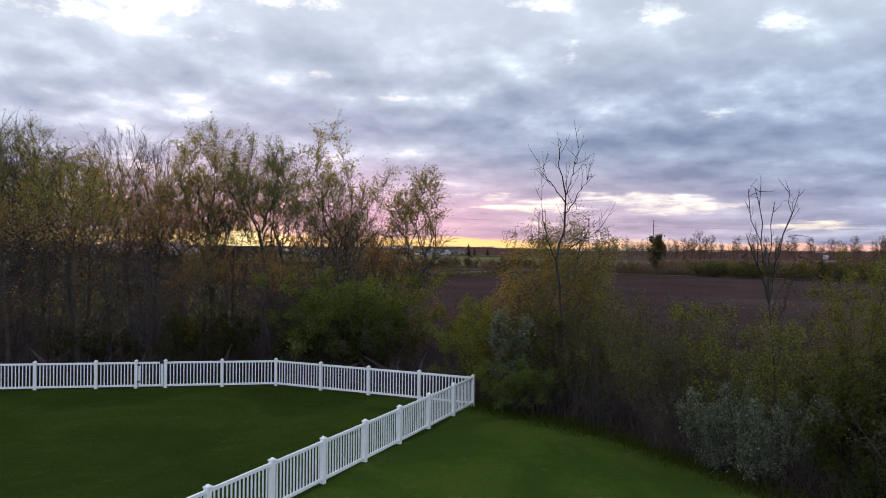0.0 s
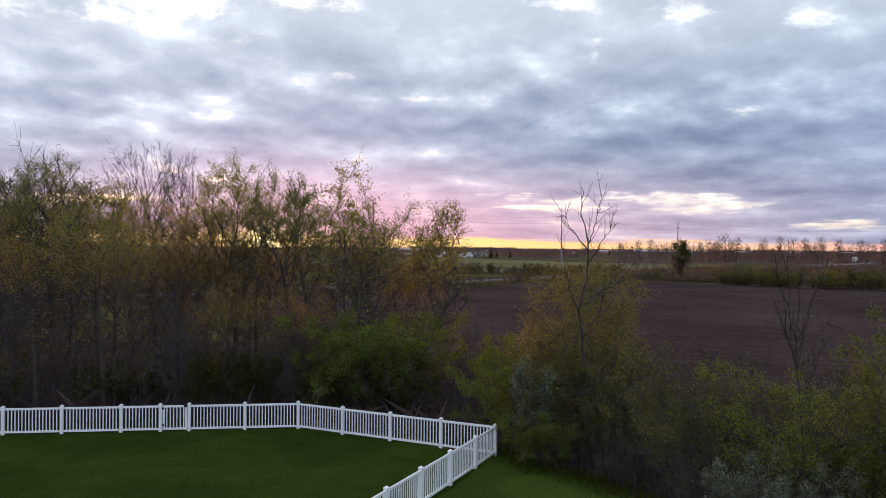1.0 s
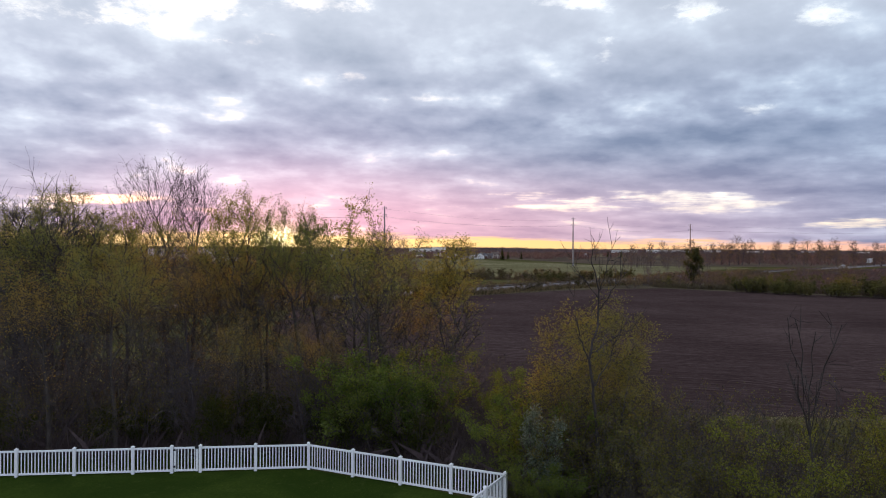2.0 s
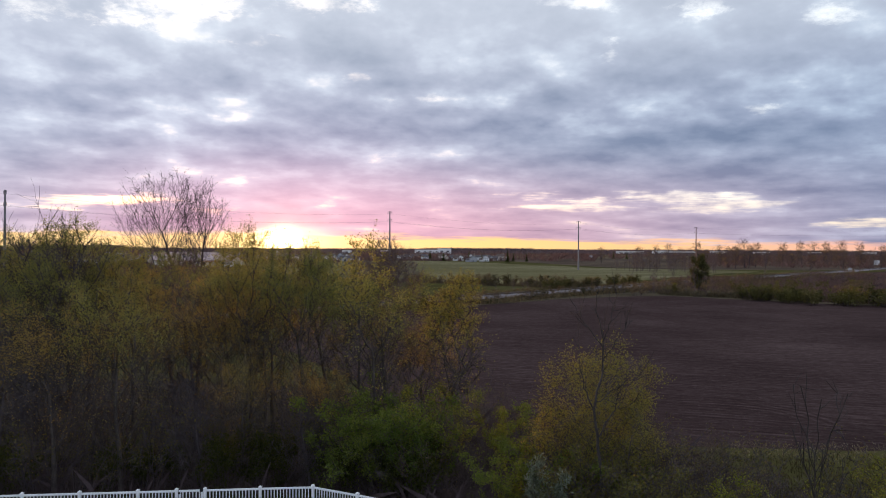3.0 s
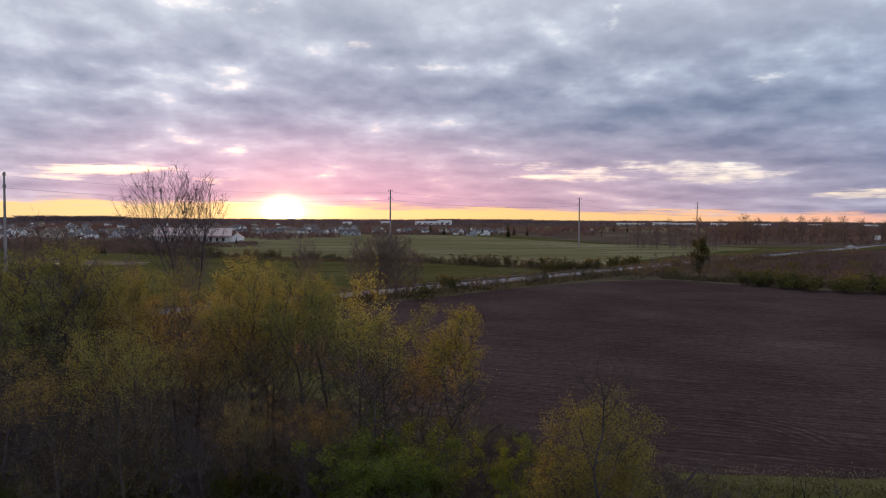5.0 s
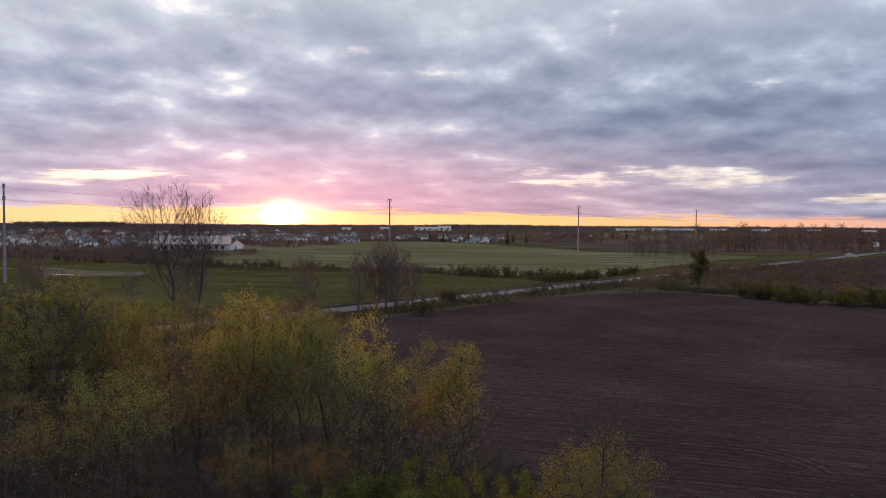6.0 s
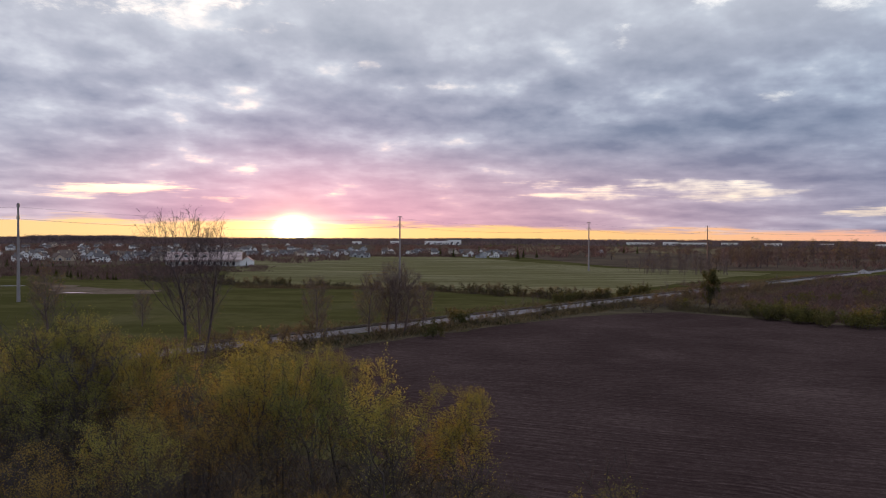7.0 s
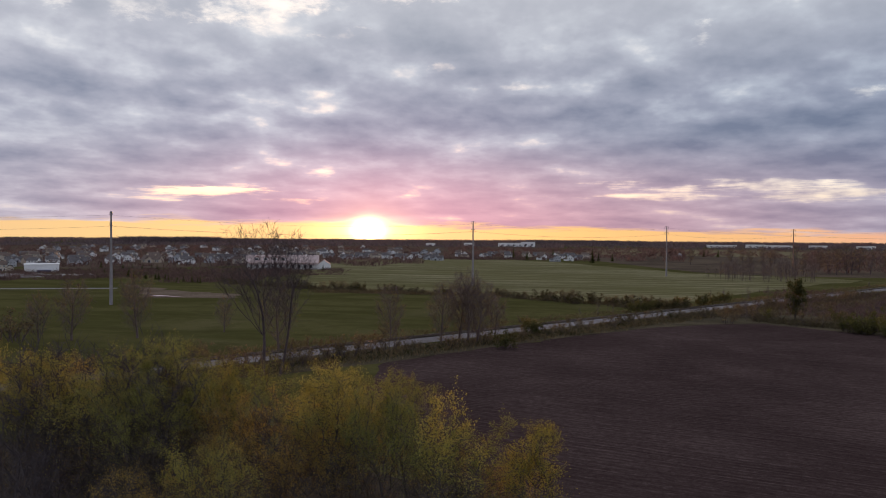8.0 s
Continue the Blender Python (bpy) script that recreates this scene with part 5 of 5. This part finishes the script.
CORNER_1, CORNER_2 = (-7.68, 34.36), (1.24, 30.62)
back = Vector((-0.9865, -0.1640))
steps = [0, 2.38, 4.83, 6.08, 7.77, 10.28, 12.72, 15.21, 17.65, 20.09, 22.53]
fence([(CORNER_1[0] + back.x * s, CORNER_1[1] + back.y * s) for s in steps], "white vinyl picket fence along the back of the lawn", gate_after=2)
gate((CORNER_1[0] + back.x * 6.08, CORNER_1[1] + back.y * 6.08), (CORNER_1[0] + back.x * 4.83, CORNER_1[1] + back.y * 4.83))
fence([(CORNER_1[0] + (CORNER_2[0] - CORNER_1[0]) * i / 4, CORNER_1[1] + (CORNER_2[1] - CORNER_1[1]) * i / 4) for i in range(1, 5)], "white vinyl picket fence across the lawn corner")
link = thing("fence", "single white vinyl fence panel beside the corner post", "fence", "white fence")
panel(link, Vector((*CORNER_1, 0.03)), Vector((CORNER_1[0] + (CORNER_2[0] - CORNER_1[0]) / 4, CORNER_1[1] + (CORNER_2[1] - CORNER_1[1]) / 4, 0.03)))
side_way = Vector((-0.397, -0.918)).normalized()
side_at = [2.02 + 2.22 * i for i in range(10)]
fence([CORNER_2] + [(CORNER_2[0] + side_way.x * s, CORNER_2[1] + side_way.y * s) for s in side_at], "white vinyl picket fence running back towards the house")


# ---- power line ----
# the last argument picks the reddish-brown steel for the shaft
def power_pole(x, y, rusty=False):
    pole = thing("power_pole", "reddish-brown steel power pole with short arms" if rusty else "tall grey steel power pole with short arms", "power pole", "power line poles", at=Matrix.Translation((x, y, 0)) @ Matrix.Rotation(radians(-40), 4, "Z"))
    part("shaft", tapered(bmesh.new(), 0.52, 0.24, -0.2, 28.2, 12), RED_BROWN_STEEL if rusty else POLE_STEEL, pole)
    for k, z in enumerate((27.8, 24.5)):
        part("arm", boxed(-1.35, 1.35, -0.08, 0.08, z, z + 0.18, bevel=0.03), POLE_STEEL, pole)
        for x in (-1.25, 1.25):
            part("insulator", tapered(bmesh.new(), 0.08, 0.06, z - 0.8, z, 8), BLACK_IRON, pole, "dark insulator", m=Matrix.Translation((x, 0, 0)))
    return pole


POLES = [(-230, 81), (-137, 200), (-43.5, 318), (51, 428), (147, 535), (345, 470)]
for i, (x, y) in enumerate(POLES):
    power_pole(x, y, rusty=i == 4)


def cable(a, b, sag):
    cu = bpy.data.curves.new("cable", "CURVE")
    cu.dimensions, cu.bevel_depth, cu.bevel_resolution = "3D", 0.02, 1
    sp = cu.splines.new("POLY")
    sp.points.add(16)
    for i, p in enumerate(sp.points):
        t = i / 16
        q = a.lerp(b, t)
        p.co = (q.x, q.y, q.z - sag * 4 * t * (1 - t), 1)
    cu.materials.append(WIRE)
    ob = new("cable", cu)
    return tagged(ob, "thin dark power cable hung between poles", "cable", "power cables")


for (ax, ay), (bx, by) in zip(POLES, POLES[1:]):
    for z, side in ((27.0, 1.2), (23.7, -1.2), (23.7, 1.2)):
        cable(Vector((ax + side, ay - side * 0.8, z)), Vector((bx + side, by - side * 0.8, z)), 2.2)


# ---- buildings ----
def siding(name, a, b):
    return surface(name, two_scale(a, b, 0.1, 1.2), 0.7, lambda n, p: n.math("FRACT", n.math("MULTIPLY", n.vmath("DOT_PRODUCT", p, (0, 0, 1)), 5.0)), 0.5, 0.02)


WALLS = [siding("white_siding", (0.66, 0.66, 0.66), (0.76, 0.76, 0.75)), siding("beige_siding", (0.42, 0.36, 0.29), (0.52, 0.46, 0.38)), siding("grey_siding", (0.30, 0.31, 0.33), (0.40, 0.41, 0.43)), siding("tan_siding", (0.34, 0.27, 0.21), (0.44, 0.36, 0.28))]
ROOFS = [surface("grey_shingle", two_scale((0.060, 0.055, 0.058), (0.115, 0.105, 0.110), 0.3, 3.0), 0.9), surface("brown_shingle", two_scale((0.075, 0.053, 0.046), (0.13, 0.096, 0.082), 0.3, 3.0), 0.9)]
RED_ROOF = surface("red_shingle", two_scale((0.20, 0.075, 0.06), (0.30, 0.12, 0.10), 0.3, 3.0), 0.85)
PINK_ROOF = surface("pale_shingle", two_scale((0.36, 0.28, 0.27), (0.46, 0.37, 0.36), 0.3, 3.0), 0.85)
GLASS = surface("window_glass", two_scale((0.03, 0.035, 0.045), (0.06, 0.065, 0.075), 0.3, 2.0), 0.08, spec=0.6)
DOOR_PAINT = surface("door_paint", two_scale((0.60, 0.60, 0.60), (0.70, 0.70, 0.70), 0.5, 4.0), 0.5)
BLUE_SHEET = surface("blue_sheet", two_scale((0.03, 0.05, 0.11), (0.06, 0.09, 0.17), 0.5, 3.0), 0.6)


def gable(bm, x0, x1, y0, y1, z, rise, over=0.4, thick=0.25, across=False):
    """A pitched roof with overhang; its ridge runs along y, or along x."""
    if across:
        mid, w = (y0 + y1) / 2, (y1 - y0) / 2 + over
        outline = [(mid - w, z - 0.1), (mid, z + rise), (mid + w, z - 0.1), (mid + w - 0.05, z - 0.1 - thick), (mid, z + rise - thick), (mid - w + 0.05, z - 0.1 - thick)]
        first = len(bm.verts)
        prism(bm, outline, x0 - over, x1 + over)
        bm.verts.ensure_lookup_table()
        for v in bm.verts[first:]:
            v.co = Vector((v.co.y, v.co.x, v.co.z))
        bmesh.ops.recalc_face_normals(bm, faces=bm.faces)
    else:
        mid, w = (x0 + x1) / 2, (x1 - x0) / 2 + over
        prism(bm, [(mid - w, z - 0.1), (mid, z + rise), (mid + w, z - 0.1), (mid + w - 0.05, z - 0.1 - thick), (mid, z + rise - thick), (mid - w + 0.05, z - 0.1 - thick)], y0 - over, y1 + over)
    return bm


def gabled_wall(bm, x0, x1, y0, y1, z, rise, across=False):
    """Walls under a pitched roof, up into the gables."""
    first = len(bm.verts)
    if across:
        m = (y0 + y1) / 2
        prism(bm, [(y0, -0.3), (y1, -0.3), (y1, z - 0.2), (m, z + rise - 0.3), (y0, z - 0.2)], x0, x1)
        bm.verts.ensure_lookup_table()
        for v in bm.verts[first:]:
            v.co = Vector((v.co.y, v.co.x, v.co.z))
    else:
        m = (x0 + x1) / 2
        prism(bm, [(x0, -0.3), (x1, -0.3), (x1, z - 0.2), (m, z + rise - 0.3), (x0, z - 0.2)], y0, y1)
    bmesh.ops.recalc_face_normals(bm, faces=bm.faces)
    return bm


def opening(parent, name, x0, x1, z0, z1, y, mat, trim=True):
    """A framed window or a door on a wall that faces -y."""
    if trim:
        root = part(name, boxed(x0 - 0.12, x1 + 0.12, y - 0.06, y + 0.02, z0 - 0.12, z1 + 0.12), DOOR_PAINT, parent)
        part("pane", boxed(x0, x1, y - 0.09, y - 0.061, z0, z1), mat, root)
    else:
        part(name, boxed(x0, x1, y - 0.07, y + 0.02, z0, z1), mat, parent)


def house(style, wall, roof, label):
    """A two-storey house with a wing; its back, with windows and a glass door, faces -y."""
    h = thing("house", label, "house", "distant houses")
    bm, rf = bmesh.new(), bmesh.new()
    if style == 0:
        gabled_wall(bm, -7, 4, -4.5, 4.5, 5.6, 3.0, True)
        gable(rf, -7, 4, -4.5, 4.5, 5.6, 3.0, across=True)
        gabled_wall(bm, 4.05, 9, -3, 4, 3.0, 2.2)
        gable(rf, 4.05, 9, -3, 4, 3.0, 2.2)
    elif style == 1:
        gabled_wall(bm, -5, 5, -5, 5, 5.4, 4.0)
        gable(rf, -5, 5, -5, 5, 5.4, 4.0)
        gabled_wall(bm, -10, -5.05, -2.5, 4.5, 2.9, 2.0, True)
        gable(rf, -10, -5.05, -2.5, 4.5, 2.9, 2.0, across=True)
    else:
        gabled_wall(bm, -8, 8, -4.5, 4.5, 3.2, 3.4, True)
        gable(rf, -8, 8, -4.5, 4.5, 3.2, 3.4, across=True)
        gabled_wall(bm, -3.5, 2.5, -6.0, -4.55, 3.4, 2.4)
        gable(rf, -3.5, 2.5, -6.0, -4.55, 3.4, 2.4)
    part("wall", bm, wall, h)
    part("roof", rf, roof, h, "shingled pitched roof")
    y = (-4.5, -5.0, -4.5)[style]
    if style < 2:
        for x in (-4.2, -1.4, 1.8):
            opening(h, "window", x, x + 1.1, 3.6, 4.9, y, GLASS)
        for x in (-3.8, 2.0):
            opening(h, "window", x, x + 1.3, 0.9, 2.2, y, GLASS)
        opening(h, "glass_door", -1.2, 0.9, 0.1, 2.2, y, GLASS)
    else:
        for x in (-6.5, 4.2, 6.0):
            opening(h, "window", x, x + 1.2, 0.9, 2.2, y, GLASS)
        opening(h, "glass_door", -1.6, 0.8, 0.1, 2.2, -6.0, GLASS)
    part("chimney", boxed(2.2, 3.1, -0.5, 0.4, 4.0, (9.4, 10.0, 7.4)[style]), WALLS[3], h, "square chimney")
    return h


house_rng = np.random.default_rng(81)
MODELS = [
    house(0, WALLS[0], ROOFS[0], "white two-storey house with a grey shingled roof"),
    house(1, WALLS[0], ROOFS[1], "white gabled house with a brown shingled roof"),
    house(0, WALLS[1], ROOFS[1], "beige two-storey house with a brown shingled roof"),
    house(2, WALLS[2], ROOFS[0], "low grey house with a wide grey roof"),
    house(1, WALLS[2], ROOFS[0], "grey gabled house with a dark roof"),
    house(2, WALLS[3], ROOFS[1], "low tan house with a wide brown roof"),
]
SPOTS = []


def estate(count, a0, a1, d0, d1):
    """House spots in a stretch of the estate, kept apart from one another."""
    tries = 0
    while count and tries < 4000:
        tries += 1
        a, d = radians(house_rng.uniform(a0, a1)), house_rng.uniform(d0, d1)
        x, y = d * math.sin(a), d * math.cos(a)
        if all(math.hypot(x - u, y - v) > 17 for u, v in SPOTS):
            SPOTS.append((x, y))
            count -= 1


SPOTS += [(-312, 549), (-296, 575), (-340, 551), (-368, 540), (-300, 520), (-264, 560), (-285, 610), (-238, 570)]
SPOTS += [(-303, 534), (-320, 516), (-345, 524), (-330, 480), (-372, 505), (-250, 520), (-228, 545)]
SPOTS = [p for i, p in enumerate(SPOTS) if all(math.hypot(p[0] - q[0], p[1] - q[1]) > 18 for q in SPOTS[:i])]
estate(58, -42, -23, 560, 860)
estate(52, -26, -10, 660, 980)
estate(24, -47, -38, 480, 900)
estate(50, -42, -11, 900, 1400)
SPOTS += [(-34, 806), (-22, 784), (-12, 752), (1, 722), (-52, 812), (-30, 716), (-16, 672), (-70, 790), (-6, 820), (12, 790), (-112, 742),
          (-92, 735), (-66, 748), (-40, 830), (-20, 838), (-4, 690), (118, 872)]
estate(8, -9.5, -5, 740, 900)
used = set()
for i, (x, y) in enumerate(SPOTS):
    k = (0, 3, 2, 1, 4, 0, 3, 2, 5, 1)[i % 10]
    m = Matrix.Translation((x, y, 0)) @ Matrix.Rotation(math.atan2(-x, y) + house_rng.uniform(-0.5, 0.5), 4, "Z") @ Matrix.Scale(house_rng.uniform(0.72, 0.90), 4)
    if k in used:
        copy_thing(MODELS[k], m)
    else:
        MODELS[k].matrix_basis = m
        used.add(k)


def long_lodge():
    """A long white building with a red roof and a row of dormers."""
    b = thing("lodge", "long white building with red dormers and red porch roof", "building", at=Matrix.Translation((-184, 445, 0)) @ Matrix.Rotation(radians(18), 4, "Z"))
    part("wall", gabled_wall(bmesh.new(), -22, 22, -7, 7, 4.4, 4.6, True), WALLS[0], b)
    part("roof", gable(bmesh.new(), -22, 22, -7, 7, 4.4, 4.6, 0.8, 0.3, True), PINK_ROOF, b, "pale pinkish roof")
    for x in (-16, -10.5, -5, 0.5):
        bm = boxed(x - 1.4, x + 1.4, -5.4, -2.0, 5.2, 7.4)
        dormer = part("dormer", bm, WALLS[0], b)
        part("dormer_roof", gable(bmesh.new(), x - 1.4, x + 1.4, -5.4, -2.0, 7.4, 1.2, 0.25), RED_ROOF, dormer)
        part("pane", boxed(x - 0.9, x + 0.9, -5.47, -5.41, 5.7, 7.0), GLASS, dormer)
    for i in range(11):
        x = -20 + 3.7 * i
        opening(b, "window", x, x + 1.5, 0.8, 3.0, -7, GLASS)
    for i in range(8):
        x = -19 + 5.4 * i
        part("porch_post", boxed(x - 0.15, x + 0.15, -10.2, -9.9, -0.1, 3.4), DOOR_PAINT, b)
    part("porch_roof", prism(bmesh.new(), [(-21, 3.4), (21, 3.4), (21, 3.6), (-21, 3.6)], -10.6, -7.05), RED_ROOF, b)
    part("wing", gabled_wall(bmesh.new(), 22.1, 30, -6, 3, 3.2, 3.0), WALLS[0], b)
    part("wing_roof", gable(bmesh.new(), 22.1, 30, -6, 3, 3.2, 3.0), PINK_ROOF, b)


long_lodge()


def long_shed():
    s = thing("shed", "long white metal shed with a low roof", "shed", at=Matrix.Translation((-291, 361, 0)) @ Matrix.Rotation(radians(41), 4, "Z"))
    part("wall", gabled_wall(bmesh.new(), -8.5, 8.5, -3, 3, 4.6, 0.5, True), WALLS[0], s)
    part("roof", gable(bmesh.new(), -8.5, 8.5, -3, 3, 4.6, 0.5, 0.2, 0.15, True), DOOR_PAINT, s, "white sheet metal roof")
    part("tarpaulin", boxed(-2.5, 4.5, -3.9, -3.05, -0.1, 1.5, bevel=0.2), BLUE_SHEET, s, "dark blue tarpaulin")


long_shed()


def timber_stack(x, y, turn):
    s = thing("lumber_pile", "untidy pile of pale boards on the ground", "lumber pile", "lumber piles", at=Matrix.Translation((x, y, 0)) @ Matrix.Rotation(turn, 4, "Z"))
    for i in range(7):
        u, v, a = house_rng.uniform(-2, 2), house_rng.uniform(-1.5, 1.5), house_rng.uniform(-0.6, 0.6)
        part("board", boxed(-1.8, 1.8, -0.4, 0.4, 0.02 + 0.14 * i, 0.15 + 0.14 * i), WALLS[0], s, m=Matrix.Translation((u, v, 0)) @ Matrix.Rotation(a, 4, "Z"))


for x, y in ((-251, 336), (-257, 333), (-246, 342), (-264, 331)):
    timber_stack(x, y, house_rng.uniform(0, 3))


def warehouse(x, y, width, depth, height, label):
    w = thing("warehouse", label, "building", "distant warehouses", at=Matrix.Translation((x, y, 0)) @ Matrix.Rotation(math.atan2(-x, y), 4, "Z"))
    part("wall", boxed(-width / 2, width / 2, 0, depth, -0.3, height), WALLS[0], w)
    part("roof", boxed(-width / 2 - 0.5, width / 2 + 0.5, -0.5, depth + 0.5, height + 0.01, height + 0.7), DOOR_PAINT, w)
    for i in range(int(width / 14)):
        u = -width / 2 + 8 + 14 * i
        opening(w, "window", u, u + 5, height * 0.3, height * 0.6, 0, GLASS)


for a, d, width, height in ((-4.7, 1750, 75, 8), (-3.6, 1700, 32, 11), (-8.2, 1800, 25, 7), (10.6, 1950, 70, 6), (12.9, 1900, 45, 8), (14.4, 1880, 60, 7), (16.9, 1950, 40, 7), (19.8, 2000, 40, 6), (23.2, 2050, 30, 6), (-11.2, 1750, 22, 6), (26.5, 1950, 30, 6)):
    warehouse(d * math.sin(radians(a)), d * math.cos(radians(a)), width, 30, height, "long low white warehouse far off")

cabinet = thing("signal_cabinet", "small white equipment cabinet near the railway", "cabinet", at=Matrix.Translation((316, 622, 0)) @ Matrix.Rotation(radians(-30), 4, "Z"))
part("body", boxed(-2.2, 2.2, -1.5, 1.5, -0.1, 3.6, bevel=0.05), WALLS[0], cabinet)
part("roof", boxed(-2.4, 2.4, -1.7, 1.7, 3.61, 3.8), DOOR_PAINT, cabinet)


def stone_heap(x, y, radius, height):
    """A tipped heap of crushed stone with an uneven foot and a blunt top."""
    verts, faces, sides = [(0, 0, height)], [], 18
    for ring in range(1, 6):
        for k in range(sides):
            a = 2 * math.pi * k / sides
            r = radius * ring / 5 * (1 + 0.16 * noise.noise(Vector((math.cos(a), math.sin(a), ring * 0.4)) * 1.6))
            verts.append((r * math.cos(a), r * math.sin(a), height * (1 - (ring / 5) ** 1.25) - (0.05 if ring == 5 else 0)))
    faces += [(0, 1 + k, 1 + (k + 1) % sides) for k in range(sides)]
    for ring in range(4):
        a, b = 1 + ring * sides, 1 + (ring + 1) * sides
        faces += [(a + k, b + k, b + (k + 1) % sides, a + (k + 1) % sides) for k in range(sides)]
    ob = held("stone_heap", mesh_of("stone_heap", verts, faces, GRAVEL, True), m=Matrix.Translation((x, y, 0.05)))
    tagged(ob, "pale heap of crushed stone beside the railway", "gravel heap")


stone_heap(203, 428, 4.2, 2.2)
